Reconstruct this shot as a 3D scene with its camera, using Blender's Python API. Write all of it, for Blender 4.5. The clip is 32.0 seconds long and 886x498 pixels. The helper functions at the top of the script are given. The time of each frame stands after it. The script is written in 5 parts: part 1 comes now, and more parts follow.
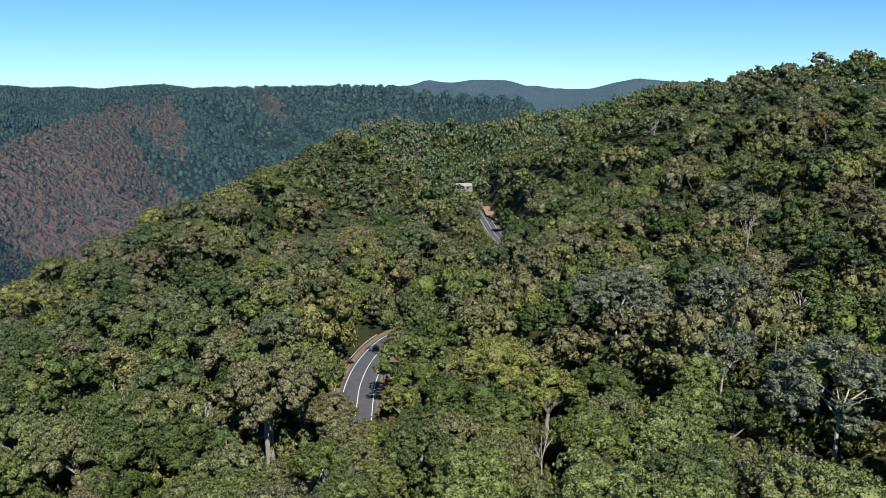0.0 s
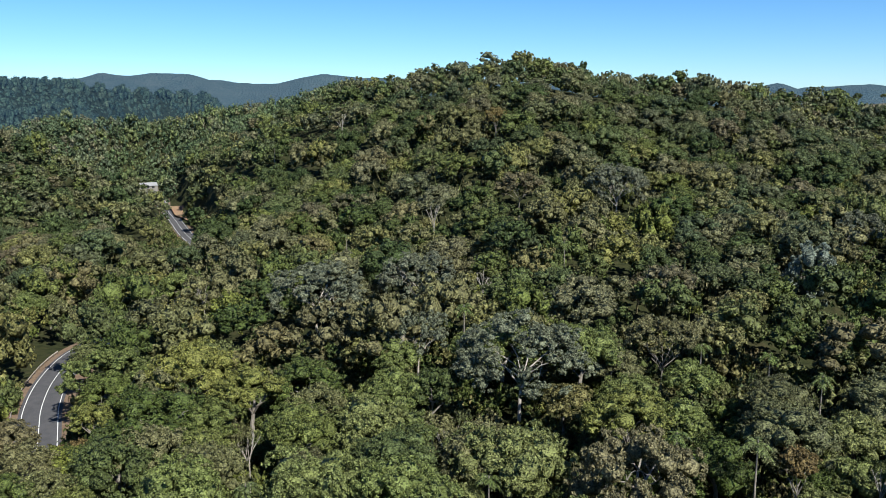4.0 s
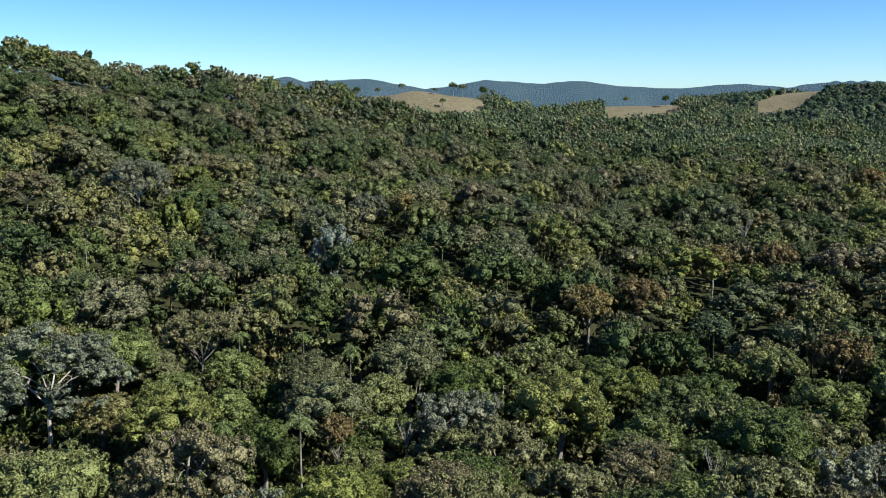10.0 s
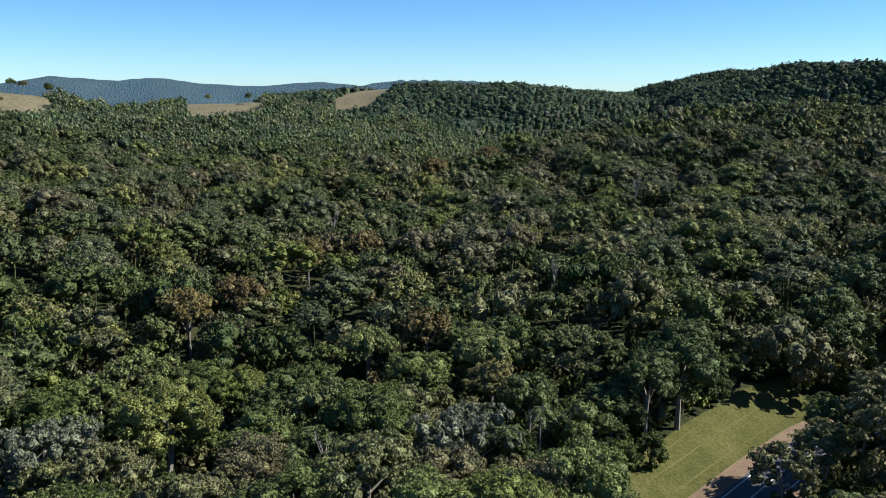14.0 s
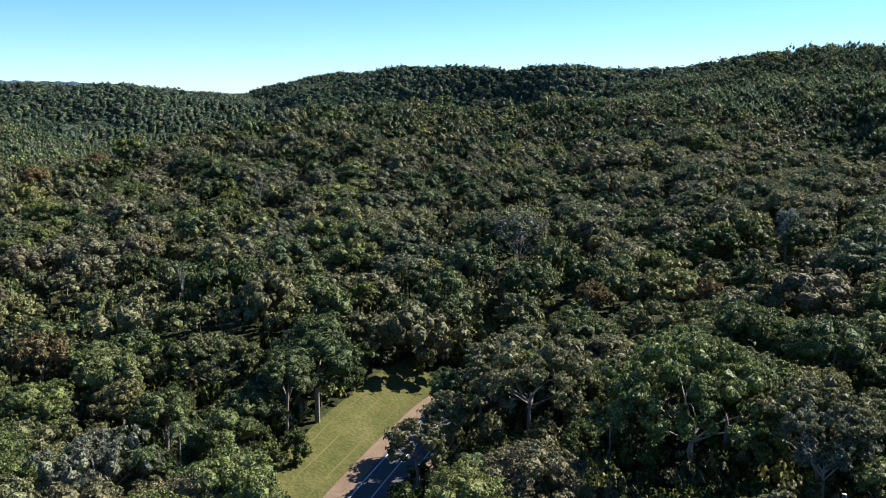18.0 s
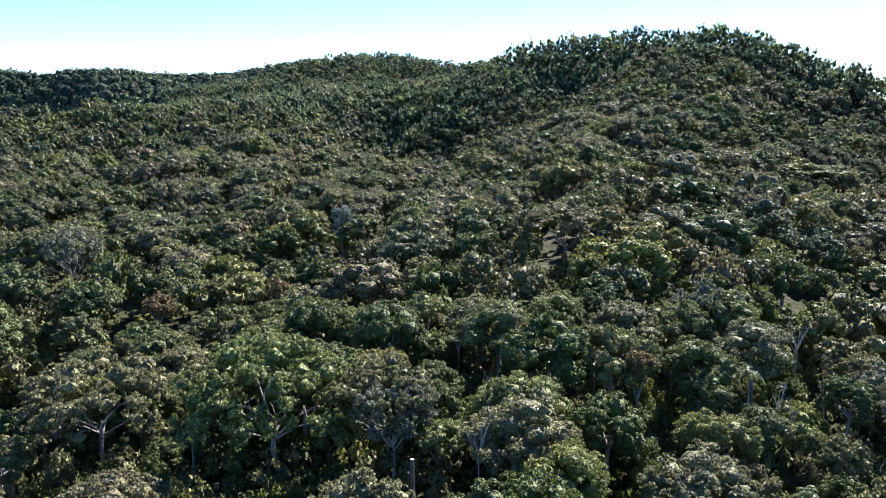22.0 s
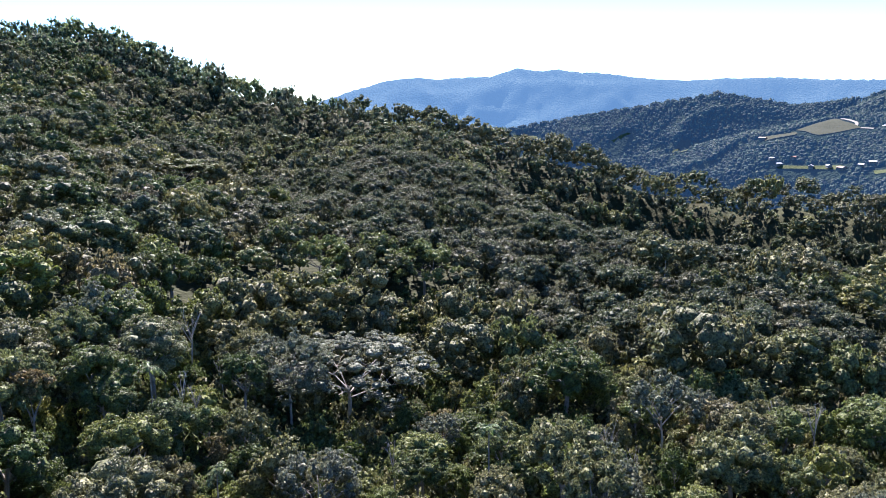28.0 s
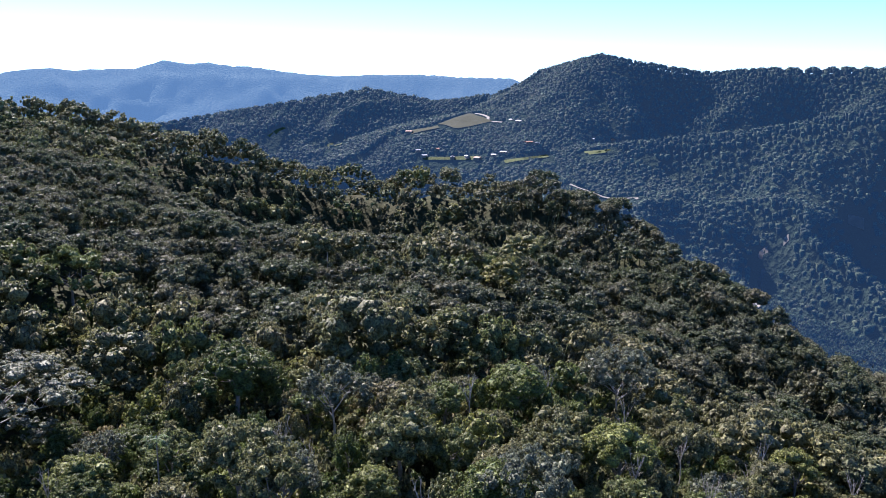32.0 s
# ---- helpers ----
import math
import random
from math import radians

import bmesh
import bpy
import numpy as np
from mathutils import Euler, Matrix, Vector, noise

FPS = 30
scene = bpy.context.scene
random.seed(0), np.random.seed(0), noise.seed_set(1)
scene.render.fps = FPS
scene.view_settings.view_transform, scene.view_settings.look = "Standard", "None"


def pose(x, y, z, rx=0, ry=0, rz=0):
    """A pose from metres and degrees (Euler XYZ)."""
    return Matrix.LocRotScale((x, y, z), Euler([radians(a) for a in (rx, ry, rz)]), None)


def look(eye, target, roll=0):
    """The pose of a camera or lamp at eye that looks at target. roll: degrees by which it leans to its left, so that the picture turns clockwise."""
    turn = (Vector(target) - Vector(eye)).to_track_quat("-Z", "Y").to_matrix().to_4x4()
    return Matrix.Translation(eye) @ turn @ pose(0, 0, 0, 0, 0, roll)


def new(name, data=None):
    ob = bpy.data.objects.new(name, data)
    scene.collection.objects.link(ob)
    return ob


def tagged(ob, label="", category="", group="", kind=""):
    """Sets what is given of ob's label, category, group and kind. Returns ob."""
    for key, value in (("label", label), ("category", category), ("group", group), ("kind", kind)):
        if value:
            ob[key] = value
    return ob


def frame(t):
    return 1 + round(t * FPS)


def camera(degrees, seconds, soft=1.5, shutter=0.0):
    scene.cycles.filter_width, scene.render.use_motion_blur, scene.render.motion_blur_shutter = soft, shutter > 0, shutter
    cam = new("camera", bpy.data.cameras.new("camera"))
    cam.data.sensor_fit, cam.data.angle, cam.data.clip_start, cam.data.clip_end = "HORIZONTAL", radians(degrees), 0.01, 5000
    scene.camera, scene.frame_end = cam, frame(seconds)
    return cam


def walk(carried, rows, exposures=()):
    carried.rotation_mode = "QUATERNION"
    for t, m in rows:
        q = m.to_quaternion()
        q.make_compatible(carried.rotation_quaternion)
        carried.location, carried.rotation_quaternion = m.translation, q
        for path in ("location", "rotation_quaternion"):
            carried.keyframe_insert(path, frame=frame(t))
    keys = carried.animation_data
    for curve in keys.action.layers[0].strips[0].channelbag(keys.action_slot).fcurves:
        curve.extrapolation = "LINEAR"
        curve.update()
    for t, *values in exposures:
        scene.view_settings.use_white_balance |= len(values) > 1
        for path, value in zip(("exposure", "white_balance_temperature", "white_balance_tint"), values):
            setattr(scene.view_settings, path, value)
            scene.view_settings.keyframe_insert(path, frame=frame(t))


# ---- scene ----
cam = camera(55.04, 32.0, soft=0.75)
EYE = 64.0
# seconds, yaw, pitch, roll of the hovering camera, which turns where it is
ROWS = [
    (0.0, -0.00, -9.46, -0.26),
    (0.5, -2.29, -9.50, -0.25),
    (1.0, -4.64, -9.51, -0.19),
    (1.5, -7.15, -9.57, -0.14),
    (2.0, -10.24, -9.62, -0.14),
    (2.5, -12.93, -9.70, -0.12),
    (3.0, -15.51, -9.73, -0.06),
    (3.5, -18.22, -9.79, -0.10),
    (5.5, -25.80, -10.00, -0.10),
    (6.0, -27.62, -10.05, -0.05),
    (6.5, -30.06, -10.10, -0.04),
    (7.0, -32.48, -10.15, -0.05),
    (7.5, -35.47, -10.19, 0.02),
    (8.0, -38.77, -10.23, 0.17),
    (8.5, -41.96, -10.27, 0.18),
    (9.0, -45.22, -10.30, 0.14),
    (9.5, -48.56, -10.33, 0.16),
    (10.0, -51.95, -10.36, 0.17),
    (10.5, -55.36, -10.36, 0.16),
    (11.0, -58.74, -10.42, 0.28),
    (11.5, -62.13, -10.43, 0.29),
    (12.0, -65.51, -10.45, 0.33),
    (12.5, -68.95, -10.43, 0.35),
    (13.0, -72.36, -10.43, 0.31),
    (13.5, -75.76, -10.43, 0.29),
    (14.0, -79.14, -10.42, 0.24),
    (14.5, -82.40, -10.39, 0.27),
    (16.5, -94.45, -10.31, 0.20),
    (17.0, -97.62, -10.29, 0.17),
    (17.5, -100.92, -10.25, 0.19),
    (18.0, -104.22, -10.20, 0.21),
    (18.5, -107.59, -10.14, 0.06),
    (19.0, -111.12, -10.11, 0.07),
    (19.5, -114.87, -10.10, 0.01),
    (20.0, -118.62, -10.03, 0.04),
    (20.5, -122.34, -9.96, -0.03),
    (21.0, -126.01, -9.91, -0.06),
    (21.5, -129.70, -9.85, -0.11),
    (22.0, -133.34, -9.82, -0.11),
    (22.5, -136.94, -9.88, -0.12),
    (23.0, -140.54, -9.83, -0.18),
    (23.5, -144.16, -9.84, -0.18),
    (24.0, -147.77, -9.85, -0.21),
    (24.5, -151.31, -9.80, -0.29),
    (25.0, -154.67, -9.82, -0.33),
    (25.5, -157.89, -9.84, -0.41),
    (27.5, -170.49, -10.07, -0.36),
    (28.0, -173.70, -10.15, -0.27),
    (28.5, -176.79, -10.18, -0.19),
    (29.0, -179.83, -10.26, -0.07),
    (29.5, -182.66, -10.30, -0.05),
    (30.0, -185.51, -10.37, 0.04),
    (30.5, -188.35, -10.40, 0.13),
    (31.0, -191.18, -10.42, 0.18),
    (31.5, -193.91, -10.44, 0.25),
    (32.0, -196.51, -10.49, 0.36),
]
walk(cam, [(t, pose(0, 0, EYE, 90 + pitch, 0, yaw) @ pose(0, 0, 0, 0, 0, roll)) for t, yaw, pitch, roll in ROWS],
     [(0, 0.8, 6100, 10), (6, 0.85, 6100, 9), (9, 0.98, 6150, 9), (13, 0.93, 6100, 8), (18, 1.32, 6200, 14), (21, 1.9, 6150, 18), (24, 2.38, 6100, 22), (28, 2.2, 6050, 24), (32, 1.85, 6000, 28)])

# ---- light ----
SUN_BEARING, SUN_HEIGHT = -166.0, 42.0      # degrees left of +y, degrees above the horizon
world = bpy.data.worlds.new("sky")
scene.world = world
world.use_nodes = True
wn = world.node_tree.nodes
sky = wn.new("ShaderNodeTexSky")
sky.sky_type, sky.sun_disc = "NISHITA", False
sky.sun_elevation, sky.sun_rotation = radians(SUN_HEIGHT), radians(-SUN_BEARING)
sky.altitude, sky.air_density, sky.dust_density, sky.ozone_density = 200, 0.75, 0.1, 4.0
tone = wn.new("ShaderNodeHueSaturation")
tone.inputs["Saturation"].default_value = 1.18
world.node_tree.links.new(sky.outputs[0], tone.inputs["Color"])
blue = wn.new("ShaderNodeMix")
blue.data_type, blue.blend_type = "RGBA", "MULTIPLY"
blue.inputs[0].default_value, blue.inputs[7].default_value = 1.0, (0.86, 1.02, 1.12, 1)
world.node_tree.links.new(tone.outputs["Color"], blue.inputs[6])
world.node_tree.links.new(blue.outputs[2], wn["Background"].inputs[0])
wn["Background"].inputs[1].default_value = 0.07
sun = new("sun", bpy.data.lights.new("sun", "SUN"))
sun.data.energy, sun.data.angle, sun.data.color = 5.0, radians(0.5), (1.0, 0.94, 0.84)


def away(bearing, d, z=0.0):
    """The place d metres off at a bearing (degrees left of +y), z metres above the eye."""
    a = radians(bearing)
    return Vector((-math.sin(a) * d, math.cos(a) * d, z + EYE))


sun.matrix_world = look(away(SUN_BEARING, 100, 100 * math.tan(radians(SUN_HEIGHT))), (0, 0, EYE))

# ---- materials ----


def ramp_of(nt_, colours):
    r = nt_.nodes.new("ShaderNodeValToRGB")
    e = r.color_ramp.elements
    while len(e) < len(colours):
        e.new(0.5)
    for i, c in enumerate(colours):
        e[i].position, e[i].color = i / max(1, len(colours) - 1), (*c, 1)
    return r


def surface(name, colours, scale=1.0, rough=0.8, spec=0.3, bump=0.3, bump_scale=None, detail=6):
    """A rough natural surface: two scales of noise through a ramp of real colours, with fine relief."""
    m = bpy.data.materials.new(name)
    m.use_nodes = True
    t, n = m.node_tree, m.node_tree.nodes
    b = n["Principled BSDF"]
    co = n.new("ShaderNodeTexCoord")
    big, fine = n.new("ShaderNodeTexNoise"), n.new("ShaderNodeTexNoise")
    big.inputs["Scale"].default_value, fine.inputs["Scale"].default_value = scale, scale * 9
    big.inputs["Detail"].default_value = fine.inputs["Detail"].default_value = detail
    mixer = n.new("ShaderNodeMath")
    mixer.operation = "MULTIPLY_ADD"
    mixer.inputs[1].default_value = 0.55
    r = ramp_of(t, colours)
    for tex in (big, fine):
        t.links.new(co.outputs["Object"], tex.inputs["Vector"])
    half = n.new("ShaderNodeMath")
    half.operation = "MULTIPLY"
    half.inputs[1].default_value = 0.45
    t.links.new(big.outputs["Fac"], half.inputs[0])
    t.links.new(fine.outputs["Fac"], mixer.inputs[0])
    t.links.new(half.outputs[0], mixer.inputs[2])
    st = n.new("ShaderNodeMapRange")
    st.inputs["From Min"].default_value, st.inputs["From Max"].default_value = 0.32, 0.68
    t.links.new(mixer.outputs[0], st.inputs["Value"])
    t.links.new(st.outputs["Result"], r.inputs["Fac"])
    t.links.new(r.outputs["Color"], b.inputs["Base Color"])
    b.inputs["Roughness"].default_value, b.inputs["Specular IOR Level"].default_value = rough, spec
    if bump:
        bp = n.new("ShaderNodeBump")
        bp.inputs["Strength"].default_value, bp.inputs["Distance"].default_value = bump, 1.0 / (bump_scale or scale * 9)
        t.links.new(fine.outputs["Fac"], bp.inputs["Height"])
        t.links.new(bp.outputs["Normal"], b.inputs["Normal"])
    return m


def foliage(name, colours, own=True, gloss=0.6, spec=0.3, through_leaf=0.35, air=None, leaf_size=0.2, tilt=1.3, uneven=0.28):
    """Leaves: the tree's own hue by a ramp, each leaf a little lighter or darker, some light let through; air paints
    distance haze in as glow.
    """
    m = bpy.data.materials.new(name)
    m.use_nodes = True
    t, n = m.node_tree, m.node_tree.nodes
    b = n["Principled BSDF"]
    r = ramp_of(t, colours)
    if own:
        t.links.new(n.new("ShaderNodeObjectInfo").outputs["Random"], r.inputs["Fac"])
    else:
        at = n.new("ShaderNodeAttribute")
        at.attribute_name = "tint"
        if own is None:         # the tree's tint, shifted a little from stand to stand
            move = n.new("ShaderNodeMath")
            move.operation = "MULTIPLY_ADD"
            move.inputs[1].default_value = 0.35
            less = n.new("ShaderNodeMath")
            less.operation = "MULTIPLY"
            less.inputs[1].default_value = 0.8
            t.links.new(at.outputs["Fac"], less.inputs[0])
            t.links.new(n.new("ShaderNodeObjectInfo").outputs["Random"], move.inputs[0])
            t.links.new(less.outputs[0], move.inputs[2])
            t.links.new(move.outputs[0], r.inputs["Fac"])
        else:
            t.links.new(at.outputs["Fac"], r.inputs["Fac"])
    geo = n.new("ShaderNodeNewGeometry")
    mr = n.new("ShaderNodeMapRange")
    mr.inputs["To Min"].default_value, mr.inputs["To Max"].default_value = 1 - uneven, 1 + uneven
    hs = n.new("ShaderNodeHueSaturation")
    t.links.new(geo.outputs["Random Per Island"], mr.inputs["Value"])
    t.links.new(mr.outputs["Result"], hs.inputs["Value"])
    t.links.new(r.outputs["Color"], hs.inputs["Color"])
    # single leaves within a clump: cells a hand to an arm wide, each tilted and toned its own way
    cell = n.new("ShaderNodeTexVoronoi")
    cell.inputs["Scale"].default_value = 1.0 / leaf_size
    t.links.new(geo.outputs["Position"], cell.inputs["Vector"])
    off = n.new("ShaderNodeVectorMath")
    off.operation = "MULTIPLY_ADD"
    off.inputs[1].default_value, off.inputs[2].default_value = (tilt, tilt, tilt), (-tilt / 2, -tilt / 2, -tilt / 2)
    t.links.new(cell.outputs["Color"], off.inputs[0])
    add = n.new("ShaderNodeVectorMath")
    add.operation = "ADD"
    t.links.new(geo.outputs["Normal"], add.inputs[0])
    t.links.new(off.outputs[0], add.inputs[1])
    norm = n.new("ShaderNodeVectorMath")
    norm.operation = "NORMALIZE"
    t.links.new(add.outputs[0], norm.inputs[0])
    t.links.new(norm.outputs[0], b.inputs["Normal"])
    sep = n.new("ShaderNodeSeparateColor")
    t.links.new(cell.outputs["Color"], sep.inputs[0])
    tone_ = n.new("ShaderNodeMapRange")
    tone_.inputs["To Min"].default_value, tone_.inputs["To Max"].default_value = 0.3, 1.7
    t.links.new(sep.outputs[0], tone_.inputs["Value"])
    hs2 = n.new("ShaderNodeHueSaturation")
    t.links.new(tone_.outputs["Result"], hs2.inputs["Value"])
    t.links.new(hs.outputs["Color"], hs2.inputs["Color"])
    hs = hs2
    t.links.new(hs.outputs["Color"], b.inputs["Base Color"])
    b.inputs["Roughness"].default_value, b.inputs["Specular IOR Level"].default_value = gloss, spec
    # distance haze, put into the leaves as a faint blue emission
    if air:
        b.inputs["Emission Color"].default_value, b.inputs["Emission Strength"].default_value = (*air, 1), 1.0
    tr = n.new("ShaderNodeBsdfTranslucent")
    t.links.new(hs.outputs["Color"], tr.inputs["Color"])
    mix = n.new("ShaderNodeMixShader")
    mix.inputs[0].default_value = through_leaf
    out = n["Material Output"]
    t.links.new(b.outputs[0], mix.inputs[1])
    t.links.new(tr.outputs[0], mix.inputs[2])
    t.links.new(mix.outputs[0], out.inputs["Surface"])
    return m


GREENS = [(0.062, 0.090, 0.025), (0.107, 0.135, 0.032), (0.087, 0.114, 0.041), (0.154, 0.175, 0.036), (0.121, 0.133, 0.059),
          (0.161, 0.155, 0.068), (0.104, 0.133, 0.036), (0.187, 0.193, 0.048), (0.158, 0.137, 0.066), (0.078, 0.103, 0.038)]
OLIVES = [(0.147, 0.154, 0.059), (0.168, 0.165, 0.076), (0.138, 0.160, 0.056), (0.171, 0.151, 0.080)]
DARKS = [(0.054, 0.082, 0.018), (0.072, 0.098, 0.022), (0.083, 0.106, 0.033), (0.064, 0.091, 0.026)]
M_LEAF = foliage("green_leaves", GREENS)
M_OLIVE = foliage("olive_leaves", OLIVES)
M_DARK = foliage("dark_green_leaves", DARKS)
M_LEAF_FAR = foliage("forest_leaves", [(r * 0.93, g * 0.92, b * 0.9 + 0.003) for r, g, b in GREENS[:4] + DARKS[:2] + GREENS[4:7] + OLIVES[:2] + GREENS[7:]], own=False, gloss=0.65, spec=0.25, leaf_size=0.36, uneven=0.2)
# slope, grove, ridge and hill leaves: added blue paints distance haze into them
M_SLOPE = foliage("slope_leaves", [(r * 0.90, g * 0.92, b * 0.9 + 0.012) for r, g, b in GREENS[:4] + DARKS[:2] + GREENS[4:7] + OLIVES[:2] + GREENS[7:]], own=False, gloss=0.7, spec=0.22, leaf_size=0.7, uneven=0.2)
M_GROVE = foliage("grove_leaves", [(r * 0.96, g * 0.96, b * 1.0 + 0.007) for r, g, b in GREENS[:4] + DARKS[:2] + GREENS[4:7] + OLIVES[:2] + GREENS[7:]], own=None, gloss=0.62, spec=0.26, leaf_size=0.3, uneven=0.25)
M_RIDGE = foliage("hazed_ridge_leaves", [(r * 0.52 + 0.010, g * 0.58 + 0.018, b * 0.60 + 0.030) for r, g, b in GREENS[:5] + DARKS + GREENS[5:]], own=False, gloss=0.85, spec=0.1, leaf_size=1.2, uneven=0.2)
M_HILL = foliage("hazed_hill_leaves", [(r * 0.95 + 0.016, g * 0.97 + 0.026, b * 1.0 + 0.034) for r, g, b in GREENS[:5] + DARKS + GREENS[5:]], own=False, gloss=0.8, spec=0.15, leaf_size=0.9, uneven=0.2)
M_GREY = foliage("grey_green_leaves", [(0.140, 0.156, 0.096), (0.158, 0.170, 0.110), (0.128, 0.146, 0.088)], spec=0.3)
M_GUM = foliage("gum_grove_leaves", [(0.082, 0.100, 0.048), (0.110, 0.118, 0.062), (0.070, 0.090, 0.038), (0.122, 0.120, 0.066), (0.066, 0.086, 0.036), (0.100, 0.112, 0.062)], own=None, gloss=0.62, spec=0.26, leaf_size=0.3)
M_LIME = foliage("fresh_green_leaves", [(0.150, 0.182, 0.052), (0.135, 0.166, 0.048), (0.172, 0.188, 0.066)])
M_RUST = foliage("rusty_brown_leaves", [(0.185, 0.135, 0.050), (0.160, 0.122, 0.048), (0.190, 0.152, 0.050)])
M_SILVER = foliage("silvery_leaves", [(0.22, 0.25, 0.19), (0.20, 0.235, 0.18)])
M_PALM = foliage("palm_fronds", [(0.10, 0.14, 0.035), (0.13, 0.16, 0.055), (0.085, 0.13, 0.035)], gloss=0.35)
# far leaves: air is painted haze, a bluish glow over the leaf colours
M_HAZE_BLUE = foliage("hazed_gum_leaves", [(0.024, 0.044, 0.026), (0.048, 0.070, 0.036), (0.020, 0.036, 0.024), (0.066, 0.080, 0.038)], own=False, gloss=0.8, spec=0.15, through_leaf=0.4, leaf_size=1.6, tilt=0.9, air=(0.0048, 0.0155, 0.038))
M_HAZE_NORTH = foliage("north_hazed_gum_leaves", [(0.030, 0.052, 0.036), (0.046, 0.072, 0.044), (0.026, 0.044, 0.034), (0.056, 0.078, 0.046)], own=False, gloss=0.85, spec=0.1, leaf_size=1.6, tilt=0.9, air=(0.0095, 0.025, 0.050))
M_DRY = foliage("hazed_scorched_leaves", [(0.090, 0.071, 0.052), (0.079, 0.072, 0.056), (0.068, 0.072, 0.054), (0.049, 0.068, 0.048), (0.076, 0.072, 0.056), (0.086, 0.071, 0.052)], own=False, gloss=0.9, spec=0.2, leaf_size=1.2, tilt=0.8, air=(0.009, 0.019, 0.034))
M_BARK = surface("grey_bark", [(0.10, 0.085, 0.065), (0.20, 0.18, 0.15), (0.28, 0.26, 0.22)], 1.5, 0.9)
M_PALE = surface("pale_bark", [(0.22, 0.19, 0.15), (0.32, 0.29, 0.24), (0.42, 0.39, 0.34)], 1.2, 0.85)
M_GROUND = surface("leaf_litter", [(0.016, 0.021, 0.008), (0.030, 0.034, 0.013), (0.046, 0.042, 0.020)], 0.05, 0.95, 0.1, 0.5)
M_GRASS = surface("mown_grass", [(0.045, 0.052, 0.014), (0.075, 0.076, 0.022), (0.120, 0.105, 0.042)], 0.18, 0.95, 0.1, 0.4)
M_FIELD = surface("dry_pasture", [(0.095, 0.085, 0.050), (0.135, 0.116, 0.070), (0.165, 0.142, 0.092)], 0.03, 0.95, 0.1, 0.3)
M_ROAD = surface("asphalt", [(0.055, 0.055, 0.058), (0.075, 0.075, 0.078), (0.095, 0.093, 0.092)], 0.6, 0.9, 0.2, 0.15)
M_PAINT = surface("road_paint", [(0.55, 0.55, 0.53), (0.72, 0.72, 0.70)], 1.0, 0.8, 0.2, 0.05)
M_DIRT = surface("bare_earth", [(0.12, 0.08, 0.05), (0.17, 0.12, 0.08), (0.22, 0.165, 0.115)], 0.4, 0.95, 0.1, 0.4)
M_CLAY = surface("orange_clay", [(0.20, 0.120, 0.070), (0.27, 0.175, 0.110), (0.20, 0.165, 0.085)], 0.15, 0.95, 0.1, 0.4)
M_STEEL = surface("galvanised_steel", [(0.35, 0.30, 0.25), (0.5, 0.47, 0.43)], 2.0, 0.5, 0.5, 0.05)
M_ROOF = surface("sheet_roof", [(0.22, 0.22, 0.22), (0.32, 0.32, 0.32)], 1.0, 0.5, 0.4, 0.05)


# a surface with distance haze painted on: glow is its emission colour
def hazed_surface(name, colours, glow):
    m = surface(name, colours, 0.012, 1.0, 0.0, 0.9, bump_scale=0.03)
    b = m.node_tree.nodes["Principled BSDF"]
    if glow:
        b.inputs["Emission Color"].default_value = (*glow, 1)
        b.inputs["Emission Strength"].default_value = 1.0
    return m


# ranges, far floor and scorched ground: bluish emission stands in for haze
M_RANGE = hazed_surface("hazed_green_ranges", [(0.03, 0.045, 0.04), (0.045, 0.06, 0.05), (0.06, 0.07, 0.06)], (0.022, 0.045, 0.075))
M_RANGE_BLUE = hazed_surface("hazed_blue_ranges", [(0.030, 0.045, 0.045), (0.042, 0.058, 0.055), (0.062, 0.076, 0.066)], (0.030, 0.066, 0.118))
M_FAR_FLOOR = hazed_surface("hazed_forest_floor", [(0.012, 0.020, 0.016), (0.020, 0.030, 0.022), (0.028, 0.038, 0.028)], (0.004, 0.010, 0.021))
M_SCORCH = hazed_surface("hazed_scorched_earth", [(0.045, 0.045, 0.036), (0.085, 0.060, 0.046), (0.115, 0.075, 0.054)], (0.006, 0.013, 0.024))

# ---- the lie of the land ----


def value_noise(x, y, seed):
    rng = np.random.RandomState(seed)
    g = rng.rand(256, 256)
    xi, yi = np.floor(x).astype(int), np.floor(y).astype(int)
    fx, fy = x - xi, y - yi
    fx, fy = fx * fx * (3 - 2 * fx), fy * fy * (3 - 2 * fy)
    a, b = g[xi % 256, yi % 256], g[(xi + 1) % 256, yi % 256]
    c, d = g[xi % 256, (yi + 1) % 256], g[(xi + 1) % 256, (yi + 1) % 256]
    return (a * (1 - fx) + b * fx) * (1 - fy) + (c * (1 - fx) + d * fx) * fy - 0.5


def fbm(x, y, size, octaves=4, seed=3):
    total, amp = 0.0, 1.0
    for k in range(octaves):
        total = total + amp * value_noise(x / size + 17.3 * k, y / size - 9.1 * k, seed + k)
        amp, size = amp * 0.5, size * 0.5
    return total


def between(line, steps=6):
    """Places along a line of (bearing, distance, height over the eye)."""
    p = []
    for (b0, d0, z0), (b1, d1, z1) in zip(line, line[1:]):
        for f in np.linspace(0, 1, steps + 1)[:-1]:
            p.append(tuple(away(b0 + (b1 - b0) * f, d0 + (d1 - d0) * f, z0 + (z1 - z0) * f)))
    return np.array(p + [tuple(away(*line[-1]))])


def crest(points, trees, slope, flat=15.0):
    """A ridge: its crest by bearing, distance and height angle of the tree tops upon it (trees metres tall)."""
    return between([(b, d, d * math.tan(radians(e)) - trees) for b, d, e in points]), slope, flat


def shelf(points, slope, flat):
    """Level ground: its line by bearing, distance and height."""
    return between(points), slope, flat


